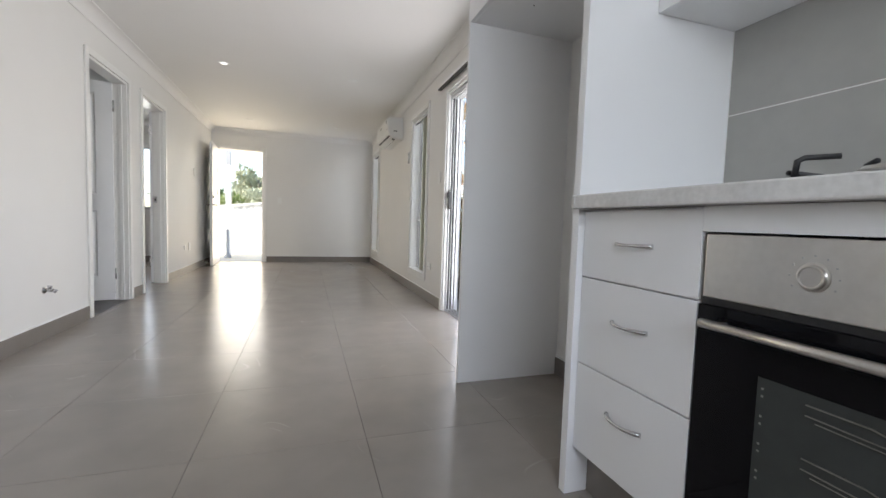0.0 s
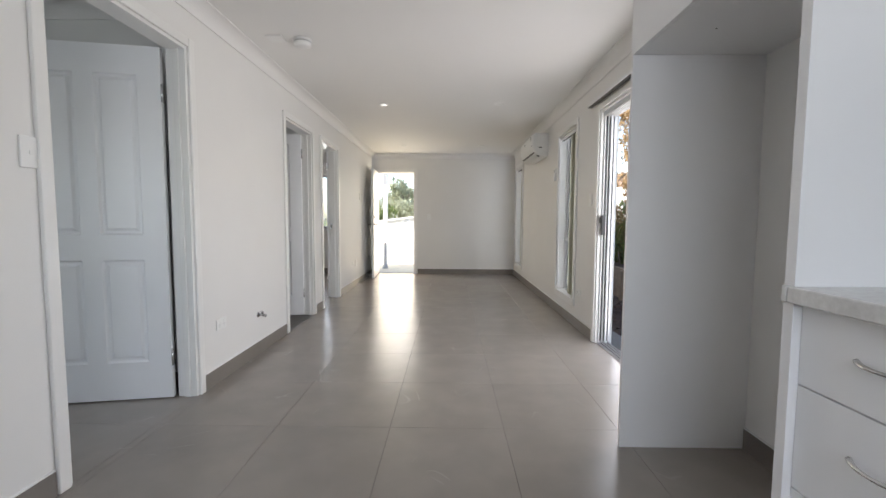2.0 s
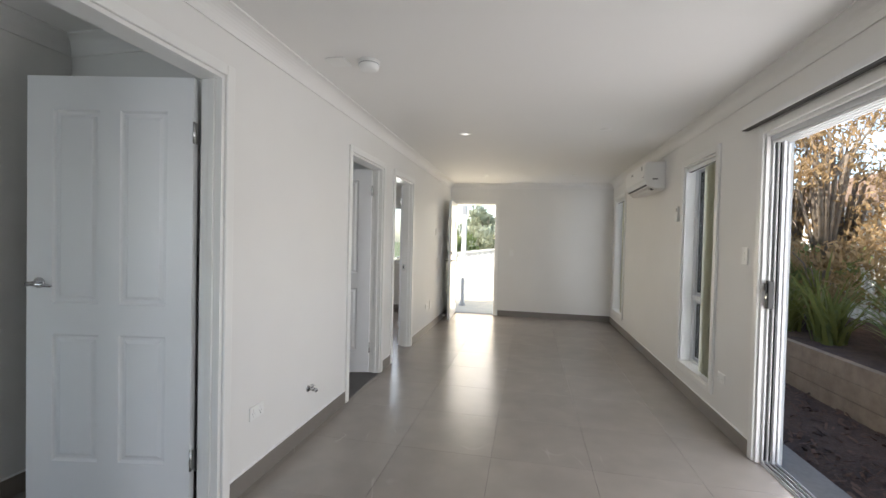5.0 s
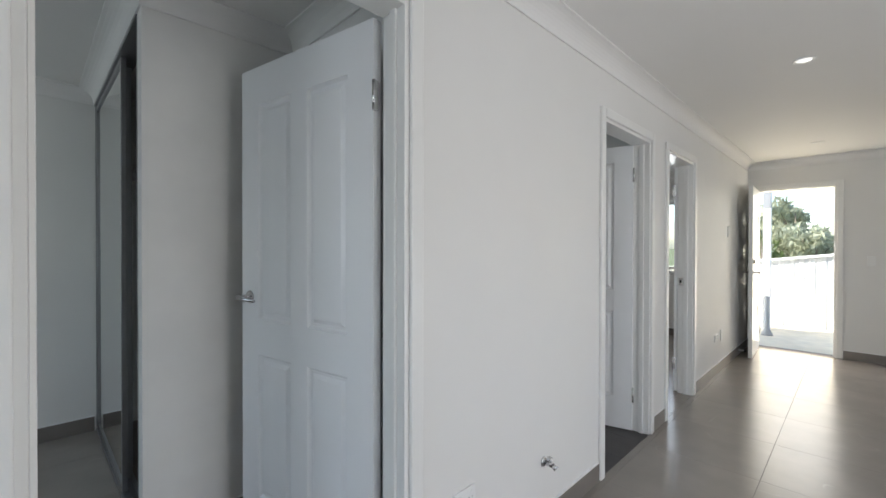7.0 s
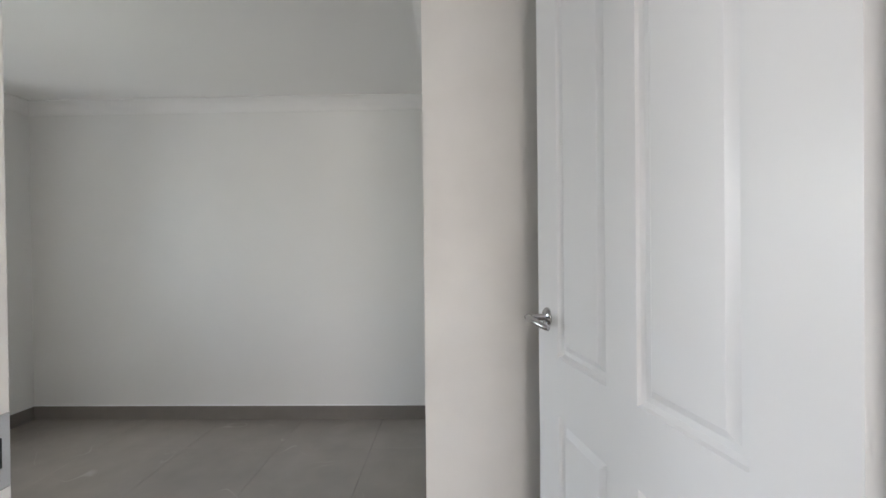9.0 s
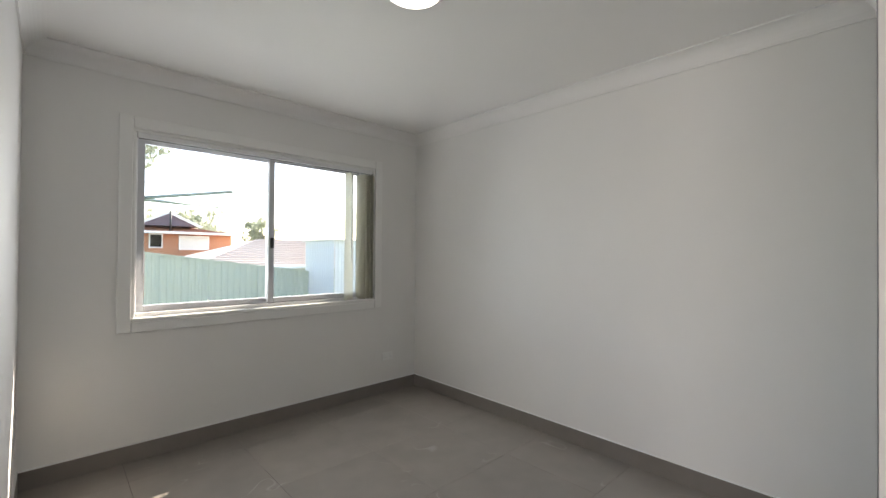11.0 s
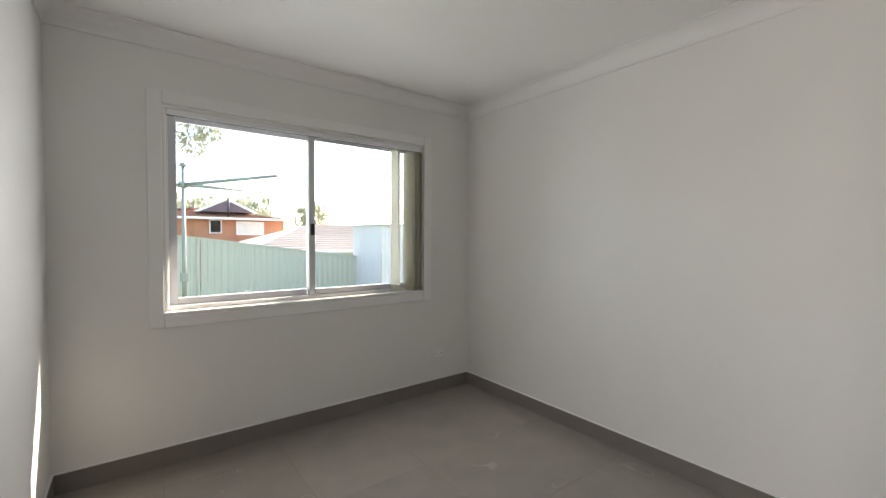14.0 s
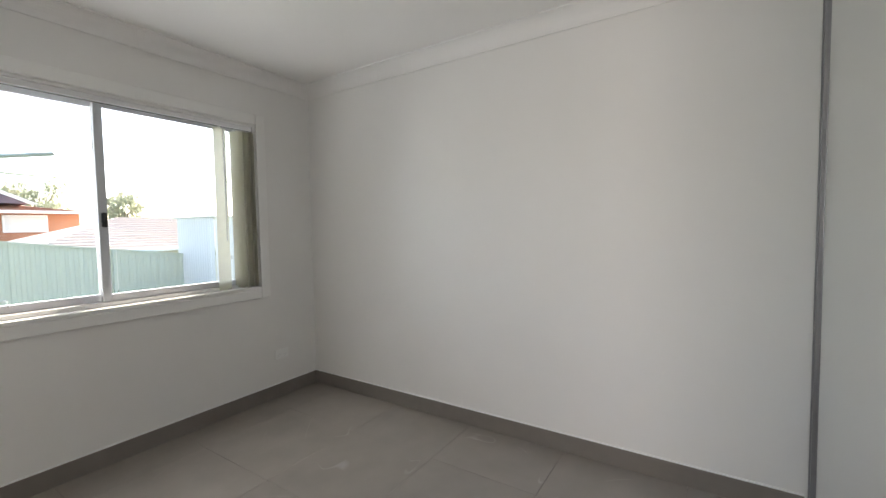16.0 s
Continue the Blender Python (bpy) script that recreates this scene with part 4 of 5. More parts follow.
        part("rack", tube([(-0.0040, 0.07, z - 0.026), (-0.0040, -0.03, z - 0.028)], 0.0010, 6), RACK, od, "wire oven rack")
    for k in range(4):
        for e in (0, 0.014):
            part("side_clip", box((-0.0034, 0.153, 0.385 + k * 0.052 + e), (-0.0027, 0.157, 0.389 + k * 0.052 + e)), RACK, od)
    hd = part("handle", tube([(-0.030, -h + 0.030, 0.655), (-0.030, h - 0.030, 0.655)], 0.0095, 16), STEEL, od, "brushed steel oven handle", True)
    for y in (-0.235, 0.235):
        part("handle_post", cyl((-0.032, y, 0.655), (-0.002, y, 0.655), 0.007, n=12), STEEL, hd)
    part("lower_trim", box((-0.008, -h, 0.165), (0.029, h, 0.2265), 0.002), STEEL, o, "steel trim below the door")
    c = thing("oven_cabinet", pose(KX, 1.113, 0), "white oven housing cabinet under the benchtop", "cabinet")
    part("top_filler", box((0, -h - 0.0, 0.8425), (0.56, h + 0.0035, 0.896), 0.0003), CABINET, c)
    part("kickboard", box((0.06, -h, 0), (0.075, h, 0.149)), SKIRT, c, "grey tiled kickboard")
    part("base", box((0.019, -h, 0.15), (0.56, h, 0.163)), CABINET, c)
    for name, ya, yb in (("base_cabinet", 0.195, 0.813), ("base_cabinet", -0.36, 0.193)):
        c = thing(name, pose(KX, (ya + yb) / 2, 0), "white kitchen base cabinet with a flat door", "cabinet", "kitchen base cabinets")
        hw = (yb - ya) / 2 - 0.001
        part("carcass", box((0.019, -hw, 0.15), (0.56, hw, 0.896)), CABINET, c)
        part("kickboard", box((0.06, -hw, 0), (0.075, hw, 0.149)), SKIRT, c, "grey tiled kickboard")
        dd = part("door", box((0, -hw, 0.155), (0.018, hw, 0.887), 0.0015), CABINET, c)
        bow_handle(dd, (0, hw - 0.05, 0.80), (0, 0, 1), (-1, 0, 0))
    b = thing("benchtop", pose(0.685, 0.74, 0.8975), "speckled pale stone kitchen benchtop with a rounded edge", "benchtop")
    part("slab", box((0, -1.105, 0), (0.60, 1.070, 0.04), 0.004), STONE, b)
    part("slab_nose", box((0, 1.0705, 0), (0.019, 1.090, 0.04), 0.004), STONE, b)
    # cooktop
    c = thing("cooktop", pose(0.985, 1.045, 0.938), "black glass gas cooktop with cast iron trivets on the benchtop", "cooktop")
    part("glass_top", box((-0.23, -0.29, 0), (0.25, 0.29, 0.008), 0.003), BLACK_GLASS, c)
    for x, y, r in ((-0.10, 0.15, 0.048), (0.12, 0.15, 0.038), (-0.10, -0.13, 0.038), (0.12, -0.13, 0.06)):
        bu = lathe([(0, 0.030), (r * 0.75, 0.030), (r * 0.8, 0.026), (r * 0.8, 0.022), (r, 0.021), (r * 1.05, 0.010), (r * 1.45, 0.009), (r * 1.45, 0.0082), (0, 0.0082)], 28)
        bmesh.ops.translate(bu, vec=(x, y, 0), verts=bu.verts)
        part("burner", bu, STEEL, c, "steel gas burner", True)
    for y in (0.15, -0.13):
        t = None
        for x in (-0.10, 0.12):
            for a in range(4):
                ang = math.pi / 4 + a * math.pi / 2
                dx, dy = math.cos(ang), math.sin(ang)
                p = [(x + dx * 0.145, y + dy * 0.125, 0.009), (x + dx * 0.142, y + dy * 0.122, 0.04), (x + dx * 0.13, y + dy * 0.112, 0.046), (x + dx * 0.075, y + dy * 0.065, 0.048)]
                bar = tube(p, 0.0055, 8)
                if t is None:
                    t = part("trivet", bar, IRON, c, "black cast iron trivet", True)
                else:
                    part("trivet_finger", bar, IRON, t, "", True)
        part("trivet_bar", tube([(-0.20, y + 0.10, 0.020), (0.22, y + 0.10, 0.020)], 0.005, 8), IRON, t, "", True)
        part("trivet_bar", tube([(-0.20, y - 0.10, 0.020), (0.22, y - 0.10, 0.020)], 0.005, 8), IRON, t, "", True)
    # overhead cupboards above the cooktop
    for ya, yb in ((1.192, 1.8105), (0.56, 1.19), (-0.36, 0.558)):
        c = thing("overhead_cabinet", pose(0.955, (ya + yb) / 2, 1.515), "white overhead kitchen cupboard", "cabinet", "overhead kitchen cupboards")
        hw = (yb - ya) / 2
        part("carcass", box((0.019, -hw, 0), (0.332, hw, 0.82), 0.001), CABINET, c)
        d = part("door", box((0, -hw + 0.001, -0.001), (0.018, hw - 0.001, 0.82), 0.0015), CABINET, c)
        bow_handle(d, (0, -hw + 0.05, 0.11), (0, 0, 1), (-1, 0, 0))
        part("bulkhead", box((0.02, -hw, 0.821), (0.332, hw, 0.8845)), WALL, c, "painted bulkhead above the cupboard")
    # splashback
    s = thing("splashback", pose(XK - 0.009, 0, 0.938), "grey splashback tiles with pale grout lines", "splashback", kind="structure")
    part("grout", box((0.0012, -0.365, 0), (0.0085, 1.811, 0.58)), LIGHT_GROUT, s, "pale grout")
    for z0, z1 in ((0.0, 0.295), (0.299, 0.577)):
        for ya, yb in ((1.2135, 1.808), (0.6125, 1.2105), (0.0115, 0.6095), (-0.365, 0.0085)):
            part("tile", box((0, ya, z0), (0.0039, yb, z1), 0.0006), SPLASH, s)


kitchen()

# ---- wardrobe ----
def wardrobe():
    w = thing("wardrobe", pose(XB, WARD_Y, 0), "built-in wardrobe with mirror sliding doors pushed half open", "wardrobe")
    L = NIB_X - 0.09 - XB
    part("bottom_track", box((0.002, 0.0, 0.001), (L - 0.002, 0.085, 0.012), 0.002), DARK_ALU, w, "aluminium floor track")
    for y in (0.012, 0.038, 0.064):
        part("track_rib", box((0.002, y, 0.0125), (L - 0.002, y + 0.004, 0.02)), DARK_ALU, w)
    part("top_track", box((0.002, -0.005, 2.30), (L - 0.002, 0.085, 2.345), 0.002), DARK_ALU, w, "aluminium head track")
    part("head_panel", box((0.0, 0.0, 2.3455), (L, 0.085, 2.399)), WALL, w, "painted panel above the doors")
    part("jamb", box((0.0015, 0.001, 0.0205), (0.005, 0.085, 2.299), 0.001), DARK_ALU, w, "aluminium wall channel")
    part("jamb", box((L - 0.008, -0.002, 0.0205), (L - 0.0015, 0.085, 2.299), 0.001), DARK_ALU, w, "aluminium wall channel")
    for x0, x1, y in ((0.006, 1.13, 0.006), (0.008, 0.985, 0.048)):
        d = part("mirror_door", box((x0, y, 0.022), (x0 + 0.016, y + 0.024, 2.296), 0.002), DARK_ALU, w, "mirror sliding door in a thin aluminium frame")
        part("stile", box((x1 - 0.022, y, 0.022), (x1, y + 0.024, 2.296), 0.002), DARK_ALU, d)
        part("rail", box((x0 + 0.0165, y, 0.022), (x1 - 0.0225, y + 0.024, 0.052), 0.002), DARK_ALU, d)
        part("rail", box((x0 + 0.0165, y, 2.266), (x1 - 0.0225, y + 0.024, 2.296), 0.002), DARK_ALU, d)
        part("mirror", box((x0 + 0.0165, y + 0.008, 0.0525), (x1 - 0.0225, y + 0.013, 2.2655)), MIRROR, d, "mirror glass")
    part("shelf", box((0.002, 0.16, 1.80), (L - 0.002, ALC_Y - WARD_Y - 0.002, 1.818), 0.001), CABINET, w, "white board shelf")
    part("hanging_rail", cyl((0.002, 0.34, 1.72), (L - 0.002, 0.34, 1.72), 0.0125, n=16), SATIN, w, "steel hanging rail", True)


wardrobe()

# ---- fixtures ----
def power_point(at, turn, label="white double power point", kind="double power point", w=0.116, h=0.072, switches=2, pins=True):
    """A wall plate that lies in local xz, standing out along -y."""
    p = thing("power_point" if pins else "light_switch", pose(*at, 0, 0, turn), label, kind)
    pl = part("plate", box((-w / 2, -0.009, -h / 2), (w / 2, -0.0005, h / 2), 0.003), PLASTIC, p)
    for k in range(switches):
        x = (k - (switches - 1) / 2) * (w * 0.5 if w > h else 0)
        z = h * 0.22 if w > h else (k - (switches - 1) / 2) * h * 0.36
        s = part("rocker", box((x - 0.006, -0.0125, z - 0.008), (x + 0.006, -0.0095, z + 0.008), 0.001), PLASTIC, p)
        if pins:
            for dx, dz in ((-0.008, -0.012), (0.008, -0.012), (0.0, -0.026)):
                part("socket_slot", box((x + dx - 0.001, -0.0096, z + dz - 0.022 + 0.01), (x + dx + 0.001, -0.0091, z + dz - 0.014 + 0.01)), BLACK, s)
    return p


# turn: the plate's -y side faces the room
power_point((XL, 3.54, 0.385), 90)
power_point((XL, 7.40, 0.375), 90)
power_point((XL, 7.62, 0.375), 90, "white antenna wall plate", "wall plate", 0.072, 0.116, 0)
power_point((XL, 2.315, 1.335), 90, "white light switch on the wall by the door", "light switch", 0.072, 0.116, 1, False)
power_point((XL, 7.94, 1.48), 90, "white light switch on the wall", "light switch", 0.072, 0.116, 2, False)
power_point((XR, 4.66, 1.285), -90, "white two-gang light switch beside the sliding door", "light switch", 0.072, 0.116, 2, False)
power_point((XR, 4.935, 0.375), -90)
power_point((-0.55, YE, 1.15), 0, "white light switch beside the front door", "light switch", 0.072, 0.116, 1, False)
power_point((-4.172, YB, 0.325), 180)


def tap():
    t = thing("wall_tap", pose(XL, 4.09, 0.318), "chrome washing-machine tap on the wall", "tap")
    part("flange", cyl((0.0005, 0, 0), (0.006, 0, 0), 0.024, 0.020, 24), CHROME, t, "", True)
    part("body", tube([(0.006, 0, 0), (0.03, 0, 0), (0.048, 0, -0.001)], [0.010, 0.012, 0.012], 14), CHROME, t, "", True)
    part("outlet", cyl((0.048, 0, -0.001), (0.066, 0, -0.010), 0.011, 0.013, n=16), CHROME, t, "", True)
    part("handle", cyl((0.030, 0, 0.010), (0.033, 0, 0.028), 0.008, 0.014, 16), CHROME, t, "", True)


tap()


def air_conditioner():
    a = thing("air_conditioner", pose(XR, 6.78, 1.955), "white split-system air conditioner high on the wall", "air conditioner")
    prof = [(-0.0005, 0.0), (-0.10, 0.0), (-0.165, 0.03), (-0.198, 0.085), (-0.205, 0.15), (-0.20, 0.27), (-0.185, 0.292), (-0.0005, 0.295)]
    bm = extrude(prof, -0.40, 0.50, 1)
    bmesh.ops.bevel(bm, geom=[e for e in bm.edges if abs(e.verts[0].co.y - e.verts[1].co.y) < 1e-6], offset=0.012, segments=3, affect="EDGES")
    part("body", bm, PLASTIC, a)
    part("front_panel", box((-0.212, -0.385, 0.10), (-0.2025, 0.485, 0.27), 0.004), PLASTIC, a)
    part("air_vane", extrude([(-0.118, -0.014), (-0.114, -0.010), (-0.158, 0.006), (-0.160, 0.002)], -0.34, 0.44, 1), PLASTIC, a)
    part("outlet_slot", extrude([(-0.182, 0.046), (-0.188, 0.052), (-0.104, 0.0025), (-0.104, -0.003)], -0.35, 0.45, 1), BLACK, a, "dark air outlet slot")
    part("display", box((-0.2135, -0.36, 0.125), (-0.2125, -0.315, 0.14)), GREY_PLASTIC, a, "small grey display")
    part("badge", box((-0.2135, 0.10, 0.21), (-0.2125, 0.19, 0.235)), GREY_PLASTIC, a, "small grey badge")
    part("energy_sticker", box((-0.2135, -0.31, 0.215), (-0.2125, -0.25, 0.262)), GREY_PLASTIC, a, "small sticker")
    part("side_mark", box((-0.13, -0.4012, 0.10), (-0.08, -0.4004, 0.112)), BLACK, a, "small dark label")


air_conditioner()
r = thing("remote_control", pose(XR, 5.95, 1.58), "white air-conditioner remote in a wall holder", "remote control")
part("holder", box((-0.028, -0.032, 0), (-0.0005, 0.032, 0.07), 0.004), PLASTIC, r)
part("handset", box((-0.022, -0.025, 0.0705), (-0.004, 0.025, 0.145), 0.005), PLASTIC, r)
part("screen", box((-0.0228, -0.018, 0.095), (-0.0221, 0.018, 0.132)), GREY_PLASTIC, r, "grey display")


def downlight(x, y, lit):
    d = thing("downlight", pose(x, y, CEILING, 180), "round white recessed LED downlight" + (", lit" if lit else ""), "downlight", "ceiling downlights")
    part("bezel", lathe([(0.038, 0.0005), (0.055, 0.0005), (0.055, 0.003), (0.050, 0.006), (0.040, 0.005), (0.038, 0.0005)], 36), PLASTIC, d, "", True)
    part("lens", lathe([(0, 0.0035), (0.0375, 0.0035), (0.0375, 0.0008), (0, 0.0008)], 32), DOWNLIGHT_GLOW if lit else PLASTIC, d, "opal lens", True)


downlight(-0.893, 5.60, True)
downlight(0.409, 5.588, False)
downlight(-0.96, 8.20, False)
downlight(0.41, 8.2, False)
s = thing("smoke_alarm", pose(-1.218, 3.895, CEILING, 180), "round white smoke alarm on the ceiling", "smoke alarm")
part("base", lathe([(0, 0.0005), (0.066, 0.0005), (0.066, 0.010), (0, 0.010)], 40), PLASTIC, s, "", True)
part("cover", lathe([(0, 0.054), (0.040, 0.054), (0.054, 0.047), (0.060, 0.030), (0.060, 0.012), (0, 0.012)], 40), PLASTIC, s, "", True)
part("sounder_slots", lathe([(0.0605, 0.018), (0.0612, 0.018), (0.0612, 0.024), (0.0605, 0.024)], 40), GREY_PLASTIC, s, "grey slots round the side")
c = thing("ceiling_plate", pose(-1.40, 3.865, CEILING), "square white blank plate on the ceiling", "blank plate")
part("plate", box((-0.058, -0.058, -0.009), (0.058, 0.058, -0.0005), 0.003), PLASTIC, c)
o = thing("ceiling_light", pose(-3.0, 1.42, CEILING, 180), "round lit opal ceiling light with a chrome rim", "ceiling light")
part("base", lathe([(0, 0.0005), (0.125, 0.0005), (0.135, 0.02), (0.135, 0.035), (0.128, 0.042), (0.118, 0.042), (0, 0.03)], 48), SATIN, o, "satin chrome rim", True)
part("diffuser", lathe([(0.1175, 0.0425), (0.114, 0.050), (0.095, 0.060), (0.06, 0.067), (0, 0.070)], 48), LAMP_GLOW, o, "glowing opal diffuser", True)

# ---- outside: ground, fences ----
def ground():
    bm = bmesh.new()
    n = 60
    xs = [math.copysign(abs(u) ** 3.2, u) * 260 for u in np.linspace(-1, 1, n)]
    vs = []
    for x in xs:
        row = []
        for y in xs:
            z = -0.16
            if y < -2.5:
                z -= min(1.4, (-2.5 - y) * 0.05)
            if x > 8:
                z += min(1.5, (x - 8) * 0.05)
            row.append(bm.verts.new((x, y + 2, z)))
        vs.append(row)
    for i in range(n - 1):
        for j in range(n - 1):
            bm.faces.new([vs[i][j], vs[i + 1][j], vs[i + 1][j + 1], vs[i][j + 1]])
    return tagged(part("ground", bm, GRASS_GROUND, smooth=True), "dry mown lawn running out to the horizon", "ground", kind="structure")


ground()
slab("pavement_front", (XBO - 2, YEO, -0.17), (6, 11.62, -0.05), CONCRETE, "pale sunlit concrete path outside the front door", "path")
slab("garden_bed", (XRO, 0.5, -0.17), (2.5, 11.6, -0.10), MULCH, "brown bark mulch garden bed", "garden bed")


def chips():
    rnd = random.Random(4)
    bm = bmesh.new()
    for _ in range(1800):
        x, y = rnd.uniform(1.45, 2.48), rnd.uniform(3.6, 11.4)
        m = pose(x, y, -0.095 + rnd.uniform(0, 0.02), rnd.uniform(-40, 40), rnd.uniform(-40, 40), rnd.uniform(0, 360))
        a, b, c = rnd.uniform(0.012, 0.045), rnd.uniform(0.006, 0.016), 0.003
        vs = [bm.verts.new(m @ Vector(p)) for p in ((-a, -b, 0), (a, -b * 0.6, 0), (a * 0.9, b, c), (-a * 0.8, b, c))]
        bm.faces.new(vs)
    tagged(part("bark_chips", bm, CHIP), "loose brown bark chips over the mulch bed", "bark chips", kind="stuff")


chips()
sw = thing("retaining_wall", pose(2.5, 6.0, -0.12), "low retaining wall of weathered timber sleepers", "retaining wall")
for k in range(3):
    for j, (ya, yb) in enumerate(((-4.2, -1.6), (-1.59, 0.99), (1.0, 3.6), (3.61, 6.2), (6.21, 8.0))):
        part("sleeper", box((0, ya + 0.003, 0.002 + k * 0.162), (0.075, yb - 0.003, 0.160 + k * 0.162), 0.006), SLEEPER, sw)
for y in (-3.5, -1.6, 1.0, 3.2, 5.6, 7.6):
    part("post", box((-0.07, y - 0.04, 0), (-0.001, y + 0.04, 0.47), 0.006), SLEEPER, sw, "timber retaining post")
slab("raised_bed", (2.576, 1.8, -0.17), (14, 14, 0.34), MULCH, "raised mulch bed behind the sleepers", "garden bed")


def corrugated(length, height, pitch=0.14, depth=0.022, slope=0.0):
    """A ribbed steel sheet along x; its top falls by slope per metre."""
    bm = bmesh.new()
    n = max(1, round(length / pitch))
    pitch = length / n
    prof = [(0.0, 0), (0.38, 0), (0.5, 1), (0.88, 1)]
    pts = [((i + f) * pitch, d * depth) for i in range(n) for f, d in prof] + [(n * pitch, 0)]
    for lo, hi in zip(pts, pts[1:]):
        a = [bm.verts.new((lo[0], lo[1], 0)), bm.verts.new((hi[0], hi[1], 0)), bm.verts.new((hi[0], hi[1], height - slope * hi[0])), bm.verts.new((lo[0], lo[1], height - slope * lo[0]))]
        bm.faces.new(a)
    bmesh.ops.remove_doubles(bm, verts=bm.verts, dist=1e-5)
    bmesh.ops.solidify(bm, geom=list(bm.faces), thickness=0.002)
    return bm


def steel_fence(name, m, panels, width, height, slope, mat, label, rib=0.022):
    f = thing(name, m, label, "fence")
    for k in range(panels):
        bm = corrugated(width - 0.06, height - slope * width * k, depth=rib, slope=slope)
        bmesh.ops.translate(bm, vec=(k * width + 0.05, 0, 0), verts=bm.verts)
        part("sheet", bm, mat, f)
        h0, h1 = height - slope * width * k, height - slope * width * (k + 1)
        rail = bmesh.new()
        vs = [rail.verts.new((x, y, z)) for x, h in ((k * width + 0.03, h0), (k * width + width - 0.002, h1)) for y, z in ((-0.02, h + 0.002), (0.05, h + 0.002), (0.05, h + 0.045), (-0.02, h + 0.045))]
        for q in ((0, 1, 2, 3), (4, 5, 6, 7), (0, 1, 5, 4), (1, 2, 6, 5), (2, 3, 7, 6), (3, 0, 4, 7)):
            rail.faces.new([vs[i] for i in q])
        part("top_rail", rail, mat, f)
        part("post", box((k * width - 0.028, -0.022, -0.3), (k * width + 0.028, 0.052, h0 + 0.04), 0.004), mat, f)
    return f


# back fence, seen through the bedroom window: it falls to one side
steel_fence("back_fence", pose(1.5, -8.0, -0.35, 0, 0, 180), 6, 2.4, 2.20, 0.134, GREEN_METAL, "ribbed pale green steel fence along the back yard", 0.013)
steel_fence("front_fence", pose(5.0, 11.70, -0.10, 0, 0, 180), 5, 2.4, 1.97, 0.12, CREAM_METAL, "sunlit cream ribbed steel fence across the path", 0.006)
steel_fence("side_fence", pose(4.5, -2, 0.3, 0, 0, 90), 8, 2.4, 1.65, 0.0, CREAM_METAL, "pale ribbed steel fence behind the garden bed")
pf = thing("paling_fence", pose(5.4, -2, 0.3), "tall weathered brown paling fence behind the garden", "fence")
rnd = random.Random(11)
for k in range(150):
    part("paling", box((rnd.uniform(0, 0.012), k * 0.125, 0), (0.018, k * 0.125 + 0.115, 2.35 + rnd.uniform(-0.03, 0.03)), 0.0), PALING, pf)

# clothes line
cl = thing("clothes_line", pose(-2.69, -4.0, -0.2, 0, 0, 8), "galvanised rotary clothes line on the lawn", "clothes line")
part("pole", tube([(0, 0, 0), (0, 0, 1.2), (0, 0, 2.42)], [0.030, 0.026, 0.022], 14), GALV, cl, "", True)
part("winder_box", box((-0.045, -0.035, 0.88), (0.045, 0.035, 1.0), 0.01), GALV, cl)
part("hub", cyl((0, 0, 2.12), (0, 0, 2.2), 0.055, n=18), GALV, cl, "", True)
part("cap", cyl((0, 0, 2.40), (0, 0, 2.45), 0.05, 0.03, n=18), GALV, cl, "", True)
ends = []
for k in range(4):
    a = radians(26.4 + 90 * k)
    e = (1.5 * math.cos(a), 1.5 * math.sin(a), 2.21)
    ends.append(e)
    arm = part("arm", tube([(0, 0, 2.16), e], [0.024, 0.020], 10), GALV, cl, "", True)
    part("stay_wire", tube([(0, 0, 2.42), tuple(0.62 * c for c in e[:2]) + (2.19,)], 0.005, 5), GALV, arm)
for ring in (0.55, 0.78, 0.99):
    for k in range(4):
        p, q = ends[k], ends[(k + 1) % 4]
        mix = lambda e: (e[0] * ring, e[1] * ring, 2.16 + 0.05 * ring)
        part("line_wire", tube([mix(p), mix(q)], 0.002, 4), GALV, cl)

sh = thing("garden_shed", pose(-7.05, -6.6, -0.52), "pale ribbed steel garden shed beside the fence", "shed")
bm = corrugated(2.4, 2.08, 0.1, 0.006)
bmesh.ops.transform(bm, matrix=pose(0, 0, 0, 0, 0, 180), verts=bm.verts)
part("wall", bm, SHED_METAL, sh)
bm = corrugated(1.6, 2.08, 0.1, 0.006)
bmesh.ops.transform(bm, matrix=pose(0.02, -1.6, 0, 0, 0, 90), verts=bm.verts)
part("wall", bm, SHED_METAL, sh)
part("roof", box((-2.5, -1.7, 2.082), (0.08, 0.08, 2.12), 0.01), SHED_METAL, sh)
part("latch", box((-0.35, 0.014, 1.15), (-0.30, 0.035, 1.24), 0.005), GREY_PLASTIC, sh, "small grey latch")


